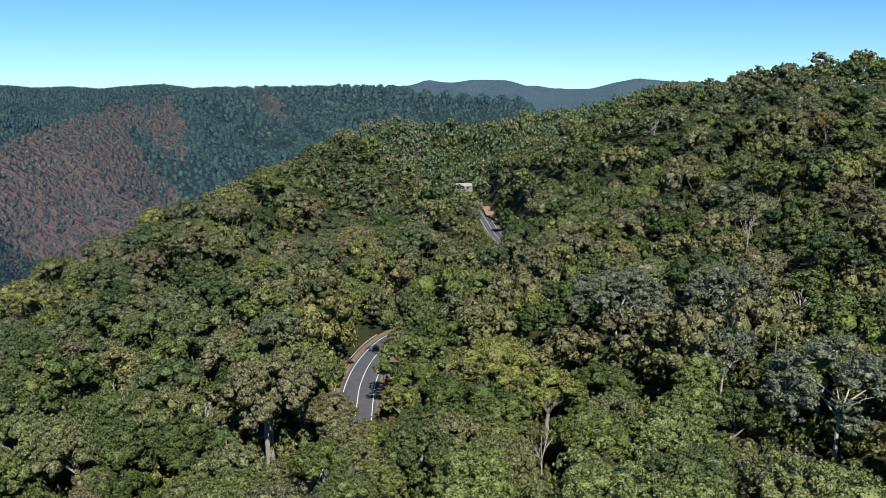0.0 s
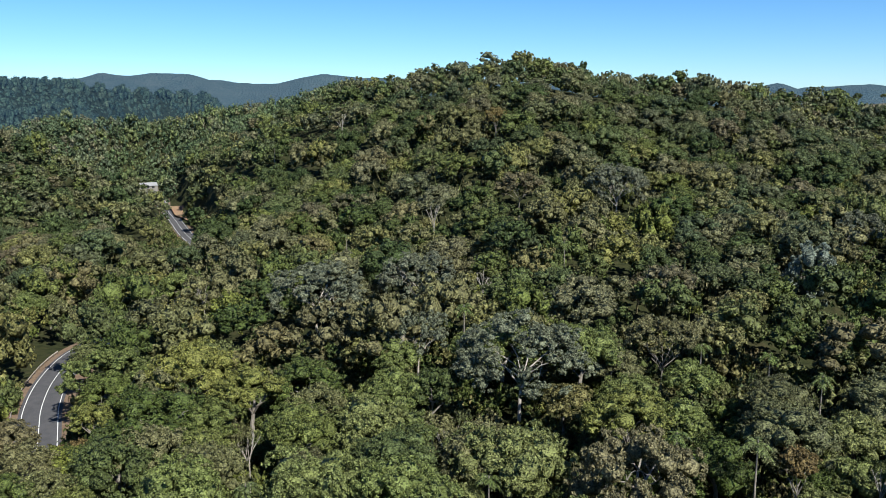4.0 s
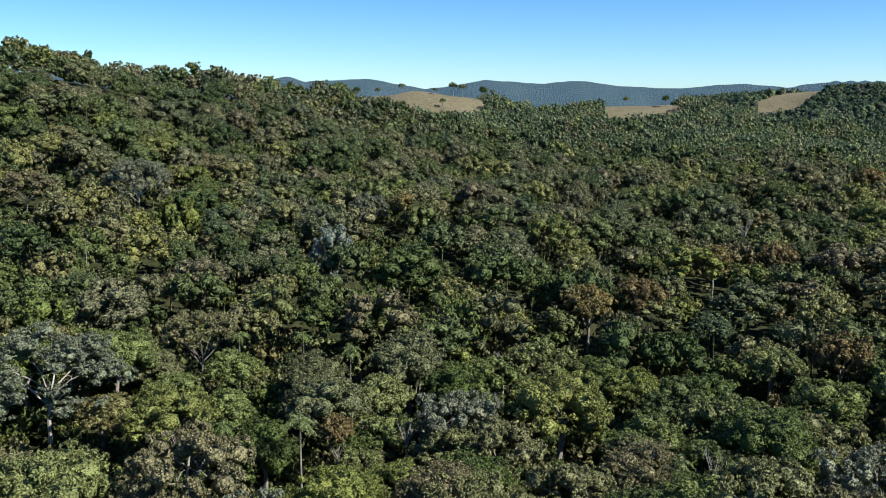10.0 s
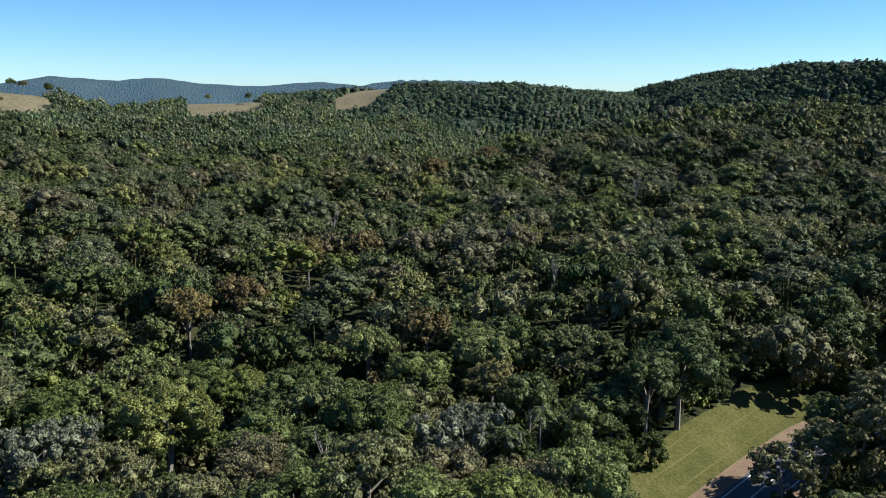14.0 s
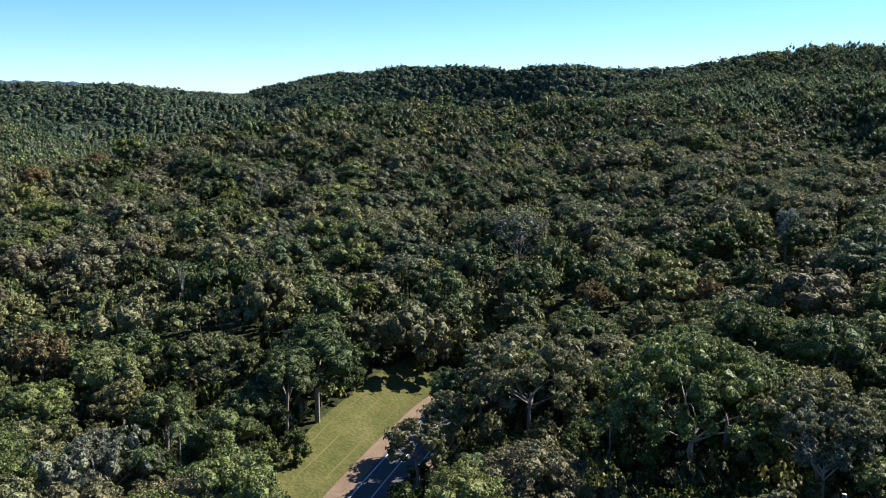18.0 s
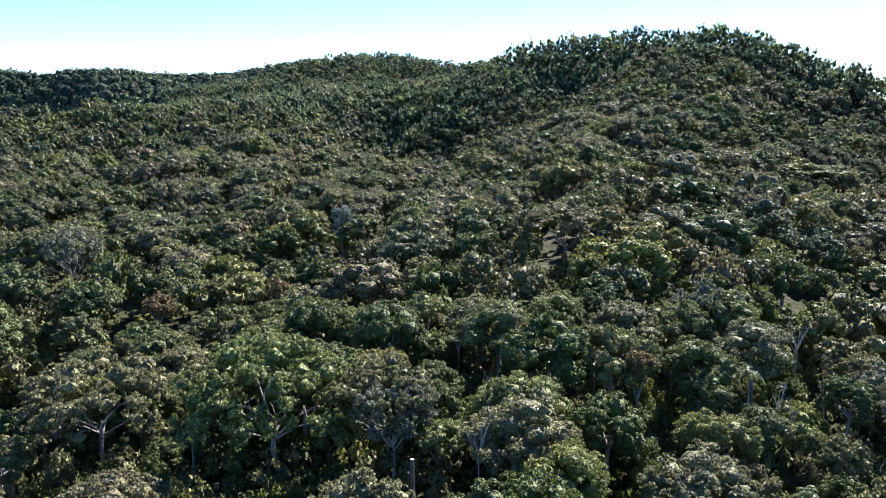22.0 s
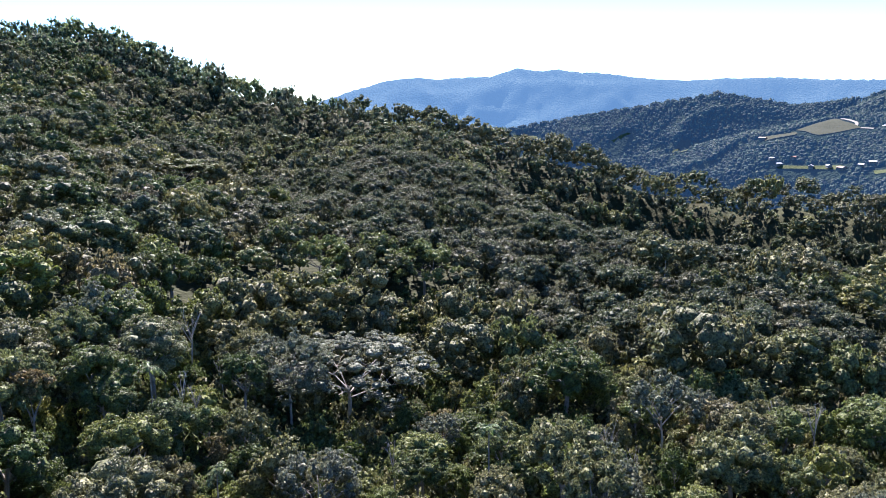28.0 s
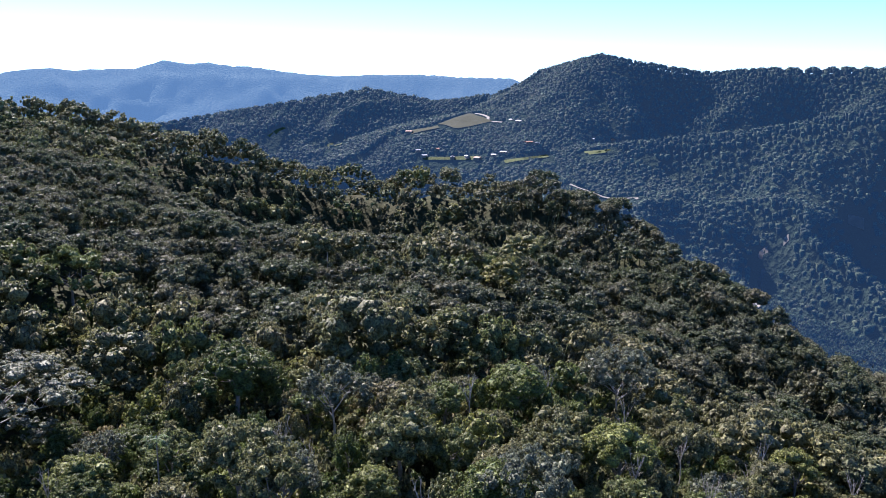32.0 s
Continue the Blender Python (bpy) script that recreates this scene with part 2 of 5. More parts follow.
TREE = 15.0
RIDGES = [
    # the wooded hill over the road, from its long flank in the valley to the saddle by the pasture
    crest([(34.6, 270, -16.92), (28.2, 300, -12.22), (22.5, 330, -8.65), (18.3, 360, -7.02), (13.5, 420, -5.03), (9.2, 480, -3.14), (5.4, 600, -0.95), (2.3, 680, -0.59),
           (-2.8, 720, -0.9), (-6.6, 690, -0.23), (-11, 640, 0.12), (-14.5, 580, 0.79)], TREE, 0.75, 15),
    crest([(-14.5, 580, 0.79), (-18.3, 530, 1.55), (-21.9, 490, 1.85), (-26.2, 470, 1.9), (-30.3, 470, 1.25), (-34.2, 480, 1.91), (-37.7, 500, 1.14),
           (-42.1, 530, 0.23), (-45.4, 570, -0.75), (-48, 610, -1.45), (-51, 640, -1.65), (-55.1, 700, -1.6), (-60.2, 720, -1.65), (-64.5, 745, -1.7), (-67.5, 760, -1.5), (-71, 780, -1.55), (-76.5, 800, -1.3)], TREE, 0.42, 25),
    # the ridge that climbs to the peak, and its long shoulder
    crest([(-83.4, 420, -4.57), (-89.8, 440, -2.22), (-96.9, 480, -1.2), (-102.1, 520, -0.69), (-107.2, 540, -0.49), (-112.8, 560, -0.28), (-119.1, 600, 0.23),
           (-124.6, 640, 0.74), (-132.7, 660, 1.7), (-137, 645, 2.5), (-139.9, 640, 2.9)], TREE, 0.42, 25),
    crest([(-137.3, 650, 2.9), (-139.7, 640, 3.56), (-143.3, 630, 4.3), (-146, 620, 4.74), (-148.7, 615, 4.5), (-151.7, 610, 4.68), (-153.9, 602, 3.85), (-157.2, 592, 2.39), (-159.1, 588, 1.65), (-161.3, 580, 0.95), (-165, 570, 0.03), (-168, 562, -0.42),
           (-170, 560, -0.78), (-174.5, 550, -1.56), (-177.5, 540, -2.51), (-180.6, 530, -3.3)], 13, 0.62, 10),
    crest([(-180.6, 530, -3.45), (-183.7, 520, -3.81), (-187.8, 500, -4.75), (-192.9, 480, -5.49), (-196.6, 460, -5.18), (-201.6, 430, -5.49), (-205.8, 400, -6.71), (-208.8, 370, -8.24),
           (-212.3, 330, -11.1), (-215.4, 300, -13.35), (-219.5, 270, -15.9), (-222.5, 250, -17.94), (-228.7, 235, -19.98)], TREE, 0.95, 6),
    # spurs that come down from the crests towards the camera
    shelf([(-26, 465, 0), (-27, 380, -24), (-29, 290, -46), (-30, 200, -58)], 0.42, 40),
    shelf([(-12, 600, -18), (-14, 450, -44), (-17, 320, -57)], 0.45, 30),
    shelf([(-46, 570, -25), (-48, 420, -42), (-50, 300, -54)], 0.2, 60),
    shelf([(-69, 740, -38), (-72, 560, -46), (-75, 400, -54)], 0.2, 80),
    shelf([(-100, 500, -28), (-101, 380, -46), (-102, 290, -56)], 0.25, 40),
    shelf([(-118, 590, -18), (-121, 450, -34), (-126, 300, -48)], 0.32, 50),
    shelf([(-149, 580, 22), (-147, 480, 0), (-146, 340, -26), (-144, 200, -46)], 0.42, 15),
    shelf([(-170, 555, -28), (-170, 420, -40), (-172, 300, -50)], 0.6, 40),
    # the saddle with the road, under the camera
    shelf([(-2, 580, -68), (0, 420, -72), (5.1, 220, -64), (5.1, 100, -64), (0, 0, -64), (-96.9, 120, -62), (-103.1, 220, -60)], 0.4, 45),
    shelf([(-25.4, 230, -62), (-61.2, 320, -58), (-86.7, 300, -60)], 0.2, 130),
    shelf([(-137.8, 60, -60), (-142.9, 250, -45), (-168.4, 260, -52), (-188.8, 260, -60), (-188.8, 60, -60)], 0.42, 60),
    # pasture hills
    crest([(-43.4, 920, -1.6), (-46.6, 880, -0.5), (-50.1, 860, -0.03), (-53.1, 870, -0.3), (-57.1, 900, -1.6)], 0, 0.3, 30),
    crest([(-60.2, 960, -1.92), (-63.2, 950, -1.0), (-66.5, 960, -0.85), (-69.3, 980, -1.71)], 0, 0.3, 30),
    # second line of wooded ridges
    crest([(-64.2, 1500, -1.3), (-66.6, 1450, -0.55), (-68.9, 1430, -0.07), (-70.3, 1400, 0.12), (-72.6, 1370, 0.32), (-76.3, 1350, 0.7), (-78.9, 1300, 0.82), (-81.5, 1280, 0.61), (-83.7, 1250, 0.77),
           (-85.9, 1270, 0.59), (-87.7, 1300, 0.31), (-90.3, 1400, 0.05)], 12, 0.25, 30),
    crest([(-86.7, 1700, 0.1), (-90.4, 1750, 0.1), (-92.6, 1780, 0.33), (-94.2, 1800, 0.9), (-95.7, 1830, 1.37), (-97.3, 1850, 1.6), (-98.4, 1800, 1.5)], 12, 0.3, 20),
    crest([(-95.9, 1300, 0.6), (-98, 1270, 1.2), (-99.6, 1250, 1.75), (-101.5, 1220, 2.05), (-103.3, 1200, 1.87), (-105.2, 1180, 2.09), (-107.4, 1160, 1.91), (-108.9, 1150, 1.69), (-110.7, 1130, 2.08), (-112.5, 1110, 2.22), (-114.3, 1100, 1.96),
           (-116.7, 1100, 1.95), (-119.4, 1080, 2.1), (-121.4, 1050, 2.42), (-123.3, 1030, 2.73), (-125.1, 1010, 2.97), (-127.8, 1000, 3.14), (-131.2, 980, 3.08), (-135.2, 950, 2.57), (-142.9, 950, 1.96)], 13, 0.35, 20),
    # the scorched spur across the valley
    crest([(-5.1, 2100, 0.74), (2.3, 1950, 1.42), (3.5, 1900, 1.57), (6.8, 1850, 1.65), (9.7, 1780, 1.51), (13.3, 1680, 1.4), (16.1, 1580, 1.22), (18.2, 1500, 0.79), (20.9, 1380, 0.27), (24.2, 1250, -0.73), (27.3, 1130, -2.03), (34.6, 950, -5.2), (44.8, 800, -11.82)], 10, 0.6, 10),
    crest([(61, 2700, 1.65), (40.7, 2800, 1.45), (27.1, 2800, 1.44), (25.3, 2800, 1.32), (23.4, 2800, 1.4), (21.5, 2780, 1.24), (20.2, 2760, 1.41), (17.8, 2750, 1.56), (16.1, 2730, 1.36), (14, 2700, 1.43), (7.1, 2600, 1.45), (0, 2600, 0.94)], 10, 0.4, 30),
    # beyond the village
    crest([(-171.5, 2700, -2.84), (-177.6, 2500, -2.02), (-182, 2400, -1.3), (-185.7, 2300, -0.69), (-191.4, 2200, 0.33), (-195.9, 2200, -0.49), (-200, 2150, 0.02), (-203.1, 2100, 1.59),
           (-206.7, 2000, 2.57), (-209.2, 2000, 2.11), (-213.3, 2000, 1.45), (-217.4, 2000, 1.65), (-223.6, 2000, 1.65), (-239.9, 2000, 1.86)], 10, 0.5, 15),
    crest([(-206.8, 1520, -3.58), (-208.6, 1500, -3.11), (-211.8, 1480, -2.61), (-214.6, 1450, -2.35), (-216.9, 1430, -2.05), (-220.1, 1400, -1.3), (-223.6, 1380, -0.58), (-239.9, 1250, -0.2)], 10, 0.85, 15),
    shelf([(-189.8, 1640, -135), (-195, 1680, -130), (-200, 1680, -128), (-204, 1620, -112), (-208.5, 1560, -104)], 0.3, 170),
    shelf([(-194.3, 1800, -80), (-196.5, 1830, -66), (-198.5, 1850, -50), (-200.2, 1850, -46)], 0.24, 50),
    shelf([(-206.2, 1400, -150), (-210.3, 1200, -190), (-213.3, 1000, -225)], 0.55, 10),
]
RANGE = [
    crest([(6, 3900, 1.2), (2.2, 3900, 1.42), (0.9, 3900, 1.75), (-0.7, 3900, 1.59), (-2.1, 3900, 1.77), (-4, 3900, 1.72), (-5.1, 3900, 1.46), (-8.1, 3900, 1.14), (-9.9, 3900, 1.17), (-11.3, 3900, 1.48), (-12.8, 3900, 1.79), (-13.8, 3900, 1.67), (-15.2, 3900, 1.53),
           (-18, 3950, 1.47), (-20.3, 3950, 1.36), (-25.4, 4000, 1.3), (-34.6, 4000, 1.1), (-40.6, 4000, 0.84), (-41.8, 4000, 1.03), (-42.8, 4000, 0.76), (-45.1, 4000, 0.82), (-46.9, 4000, 0.93), (-48.8, 4000, 0.58), (-50.7, 4000, 0.3), (-52.1, 4000, 0.38), (-54.7, 4000, 0.85),
           (-56.6, 4000, 0.74), (-58.7, 4000, 0.63), (-60.3, 4000, 0.83), (-61.3, 4000, 0.77), (-63, 4050, 0.53), (-65.5, 4050, 0.41), (-67.4, 4050, 0.37), (-69.8, 4050, 0.58), (-71.3, 4050, 0.64), (-73.5, 4050, 0.42), (-76.3, 4050, 0.85), (-81, 4050, 0.8), (-85.7, 4050, 0.3)], 0, 0.28, 20),
    crest([(-155.2, 4600, -1.2), (-161.3, 4600, -0.8), (-165.8, 4600, -0.2), (-167.6, 4600, 0.38), (-170.2, 4550, 1.08), (-172, 4550, 1.22), (-173.4, 4550, 1.1), (-175.4, 4500, 1.24), (-177, 4500, 1.28), (-178.7, 4500, 1.8), (-180.3, 4500, 1.6), (-181.4, 4500, 1.7), (-182.8, 4450, 1.49),
           (-183.8, 4450, 1.54), (-186, 4450, 1.21), (-187.4, 4400, 1.04), (-189.6, 4400, 0.92), (-191.8, 4400, 1.05), (-194.8, 4400, 1.1), (-197, 4400, 0.97), (-200.8, 4400, 0.88), (-214.4, 4400, 0.7)], 0, 0.35, 20),
]


def heights(x, y, ridges, soft, crests=False):
    """The height of the land made by ridges; with crests also the height of the crest that each place belongs to."""
    total, high = None, None
    for p, slope, flat in ridges:
        best, own = np.full(x.shape, -1e9), np.zeros(x.shape)
        for px, py, pz in p:
            h = pz - slope * (np.sqrt((x - px) ** 2 + (y - py) ** 2 + flat * flat) - flat)
            more = h > best
            best[more], own[more] = h[more], pz
        if total is None:
            total, high = best, own
        else:
            high = np.where(best > total, own, high)
            total = np.maximum(total, best) + soft * np.log1p(np.exp(-np.abs(total - best) / soft))
    return (total, high) if crests else total


# the road: bearing, distance, height under the eye
ROAD = [(-1.2, 640, -58), (-2.0, 580, -63), (-2.8, 530, -68), (-3.5, 475, -70), (-4.2, 440, -70.5), (-5, 390, -71), (-3.5, 330, -69), (-1, 280, -66), (1.5, 245, -63.5), (3.6, 221, -61.5),
        (5.0, 201, -61), (5.8, 184, -61), (6.1, 170, -61), (6.6, 150, -61.5), (8, 122, -62), (4, 90, -63), (-18, 66, -63), (-55, 62, -63), (-86, 82, -63), (-95.5, 108, -62.5),
        (-99.7, 128, -62), (-103.1, 150, -62), (-106, 168, -61.5), (-111, 184, -60.5), (-120, 198, -59), (-127, 206, -57)]


def smooth_line(points, step):
    """A Catmull-Rom curve through the points, a point every step metres."""
    p = [Vector(q) for q in points]
    p = [p[0] * 2 - p[1]] + p + [p[-1] * 2 - p[-2]]
    out = []
    for a, b, c, d in zip(p, p[1:], p[2:], p[3:]):
        n = max(2, int((c - b).length / step))
        for i in range(n):
            t = i / n
            out.append(0.5 * ((2 * b) + (c - a) * t + (2 * a - 5 * b + 4 * c - d) * t * t + (3 * b - a - 3 * c + d) * t ** 3))
    return out + [p[-2]]


ROAD_LINE = smooth_line([away(*q) for q in ROAD], 3.0)
ROAD_XYZ = np.array([tuple(v) for v in ROAD_LINE])


def road_near(x, y):
    """Distance to the road's middle line and the road's height there."""
    best, z = np.full(x.shape, 1e9), np.zeros(x.shape)
    for px, py, pz in ROAD_XYZ:
        d = (x - px) ** 2 + (y - py) ** 2
        near = d < best
        best[near], z[near] = d[near], pz
    return np.sqrt(best), z


def land(x, y):
    x, y = np.asarray(x, float), np.asarray(y, float)
    d = np.hypot(x, y)
    base = EYE - 85 - 150 / (1 + np.exp((x + 80) / 60)) - 30 / (1 + np.exp((y + 700) / 200))
    raw, high = heights(x, y, RIDGES, 8.0, True)
    h = np.maximum(base, raw)
    far = np.clip((d - 250) / 900, 0, 1)
    h = h + np.clip((high - h) / 30, 0.3, 1) * fbm(x, y, 90, 3, 5) * (4.5 + 7 * np.clip((d - 170) / 120, 0, 1)) * np.clip((d - 60) / 200, 0.3, 1) * (1 - 0.5 * far)
    turn = np.degrees(np.arctan2(-x, y))
    turn = turn - 360 * (turn > 60)
    tame = 1 - 0.85 * np.exp(-((turn + 199) / 8.5) ** 4 - ((d - 1750) / 330) ** 4)      # gentle ground round the village
    gully = np.abs(fbm(x, y, 330, 4, 31)) * 290 * far * tame * np.clip((high - h) / 90, 0, 1)
    h = h - gully + 4 * far
    r, z = road_near(x, y)
    f = np.clip((r - 7) / 14, 0, 1)
    f = f * f * (3 - 2 * f)
    return np.where(d < 720, h * f + (z - 0.25) * (1 - f), h)


def mesh_of(name, verts, tris, mat, smooth=False, tint=None):
    me = bpy.data.meshes.new(name)
    verts, tris = np.ascontiguousarray(verts, np.float32), np.ascontiguousarray(tris, np.int32)
    n = tris.shape[1]
    me.vertices.add(len(verts))
    me.vertices.foreach_set("co", verts.ravel())
    me.loops.add(tris.size)
    me.loops.foreach_set("vertex_index", tris.ravel())
    me.polygons.add(len(tris))
    me.polygons.foreach_set("loop_start", np.arange(0, tris.size, n, dtype=np.int32))
    me.polygons.foreach_set("use_smooth", np.full(len(tris), smooth))
    if tint is not None:
        me.attributes.new("tint", "FLOAT", "POINT").data.foreach_set("value", np.ascontiguousarray(tint, np.float32))
    me.update()
    me.materials.append(mat)
    return me


def polar_sheet(r0, r1, rings, around, b0=-180.0, b1=180.0, closed=True):
    rr = r0 * (r1 / r0) ** np.linspace(0, 1, rings)
    bb = np.radians(np.linspace(b0, b1, around, endpoint=not closed))
    R, B = np.meshgrid(rr, bb, indexing="ij")
    x, y = -np.sin(B) * R, np.cos(B) * R
    i, j = np.meshgrid(np.arange(rings - 1), np.arange(around if closed else around - 1), indexing="ij")
    j2 = (j + 1) % around
    quads = np.stack([i * around + j, i * around + j2, (i + 1) * around + j2, (i + 1) * around + j], -1).reshape(-1, 4)[:, ::-1]
    return x.ravel(), y.ravel(), quads


def pasture(x, y):
    b = np.degrees(np.arctan2(-x, y))
    d = np.hypot(x, y)
    one = ((b + 50.2) / 4.6) ** 2 + ((d - 845) / 115) ** 2 < 1
    two = ((b + 64.8) / 2.7) ** 2 + ((d - 930) / 95) ** 2 < 1
    three = ((b + 73.8) / 2.2) ** 2 + ((d - 1310 + (b + 73.8) * 20) / 60) ** 2 < 1
    return one | two | three


def scorched(x, y):
    b, d = np.degrees(np.arctan2(-x, y)), np.hypot(x, y)
    return (b > 13.5 + 9 * fbm(x, y, 320, 3, 63)) & (b < 62) & (d > 800) & (d < 1.12 * (2080 - 36 * b)) & (fbm(x, y, 260, 4, 61) > -0.3)


gx, gy, gq = polar_sheet(12, 3300, 230, 540)
gz = land(gx, gy)
gx, gy, gz = np.append(gx, 0.0), np.append(gy, 0.0), np.append(gz, gz[:540].mean())
gme = mesh_of("ground", np.stack([gx, gy, gz], 1), gq, M_GROUND, True)
mid = np.stack([gx, gy], 1)[gq].mean(1)
# scorched and far ground have haze glow in their materials
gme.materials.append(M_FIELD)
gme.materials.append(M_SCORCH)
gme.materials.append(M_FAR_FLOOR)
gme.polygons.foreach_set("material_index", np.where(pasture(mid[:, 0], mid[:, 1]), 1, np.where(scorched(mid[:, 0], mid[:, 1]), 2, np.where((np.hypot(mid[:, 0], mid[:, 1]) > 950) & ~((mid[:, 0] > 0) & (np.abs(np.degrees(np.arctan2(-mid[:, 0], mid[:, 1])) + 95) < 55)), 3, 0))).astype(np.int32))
ground = tagged(new("ground", gme), "dark leaf-littered forest floor of hills and valleys", "ground", kind="structure")
# backdrop ranges, their haze painted as glow in the material
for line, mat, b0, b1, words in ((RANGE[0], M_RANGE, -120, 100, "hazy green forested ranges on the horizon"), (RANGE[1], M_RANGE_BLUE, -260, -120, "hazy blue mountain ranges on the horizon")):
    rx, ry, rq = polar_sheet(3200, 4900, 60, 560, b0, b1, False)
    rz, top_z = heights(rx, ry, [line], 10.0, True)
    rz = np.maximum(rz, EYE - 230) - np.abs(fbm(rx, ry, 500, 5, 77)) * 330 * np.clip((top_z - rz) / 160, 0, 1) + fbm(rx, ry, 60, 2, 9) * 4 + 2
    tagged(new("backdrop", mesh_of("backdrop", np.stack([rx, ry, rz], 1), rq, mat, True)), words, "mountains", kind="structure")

# ---- road ----


def strip(name, line, a, b, lift, mat):
    v, f = [], []
    for i, p in enumerate(line):
        t = (line[min(i + 1, len(line) - 1)] - line[max(i - 1, 0)])
        side = Vector((t.y, -t.x, 0)).normalized()
        for s in (a, b):
            v.append(tuple(p + side * s + Vector((0, 0, lift))))
        if i:
            k = 2 * i
            f.append((k - 2, k - 1, k + 1, k))
    return mesh_of(name, np.array(v), np.array(f), mat, True)


road = tagged(new("road", strip("road", ROAD_LINE, -4.0, 4.0, 0.0, M_ROAD)), "winding two-lane grey asphalt road through forest", "road", kind="structure")
for off in (-3.3, 0.0, 3.3):
    o = new("road_line", strip("road_line", ROAD_LINE, off - 0.08, off + 0.08, 0.012, M_PAINT))
    o.parent = road


def draped(name, line, a, b, lift, mat, across=8, wobble=0.0):
    """A band beside a line, laid on the land."""
    v, f = [], []
    for i, p in enumerate(line):
        t = (line[min(i + 1, len(line) - 1)] - line[max(i - 1, 0)])
        side = Vector((t.y, -t.x, 0)).normalized()
        for k in range(across):
            w = wobble * math.sin(i * 0.7) * math.cos(i * 0.31) if k == across - 1 else 0
            q = p + side * (a + (b - a) * k / (across - 1) + w)
            v.append((q.x, q.y))
        if i:
            f += [((i - 1) * across + k, (i - 1) * across + k + 1, i * across + k + 1, i * across + k) for k in range(across - 1)]
    v = np.array(v)
    z = land(v[:, 0], v[:, 1]) + lift
    return new(name, mesh_of(name, np.column_stack([v, z]), np.array(f), mat, True))


def stretch(b0, b1, d0, d1):
    return [p for p in ROAD_LINE if b0 <= math.degrees(math.atan2(-p.x, p.y)) <= b1 and d0 < math.hypot(p.x, p.y) < d1]


tagged(draped("verge", stretch(-110, -80, 80, 172), -18, -6.5, 0.14, M_GRASS, 12), "broad sunlit mown grass verge beside the road", "verge", kind="structure")
M_STRAW = surface("dry_cut_grass", [(0.080, 0.080, 0.028), (0.125, 0.112, 0.050)], 0.9, 0.95, 0.1, 0.3)
for off in (-16.2, -13.4, -9.6):
    tagged(draped("mown_swath", stretch(-110, -80, 80, 172), off - 0.07, off + 0.08, 0.17, M_STRAW, 2, 0.16), "thin row of dry cut grass on the verge", "cut grass", kind="structure")
for a0, a1 in ((-7.4, -3.9), (3.9, 6.0)):
    tagged(draped("road_shoulder", ROAD_LINE, a0, a1, 0.19, M_DIRT, 4), "bare pale earth road shoulder", "shoulder", kind="structure")


# ---- tree shapes ----


def blob():
    t = (1 + 5 ** 0.5) / 2
    v = np.array([(-1, t, 0), (1, t, 0), (-1, -t, 0), (1, -t, 0), (0, -1, t), (0, 1, t), (0, -1, -t), (0, 1, -t), (t, 0, -1), (t, 0, 1), (-t, 0, -1), (-t, 0, 1)], float)
    v /= np.linalg.norm(v[0])
    f = np.array([(0, 11, 5), (0, 5, 1), (0, 1, 7), (0, 7, 10), (0, 10, 11), (1, 5, 9), (5, 11, 4), (11, 10, 2), (10, 7, 6), (7, 1, 8),
                  (3, 9, 4), (3, 4, 2), (3, 2, 6), (3, 6, 8), (3, 8, 9), (4, 9, 5), (2, 4, 11), (6, 2, 10), (8, 6, 7), (9, 8, 1)])
    return v, f


def unit(v):
    return v / np.maximum(np.linalg.norm(v, axis=-1, keepdims=True), 1e-9)


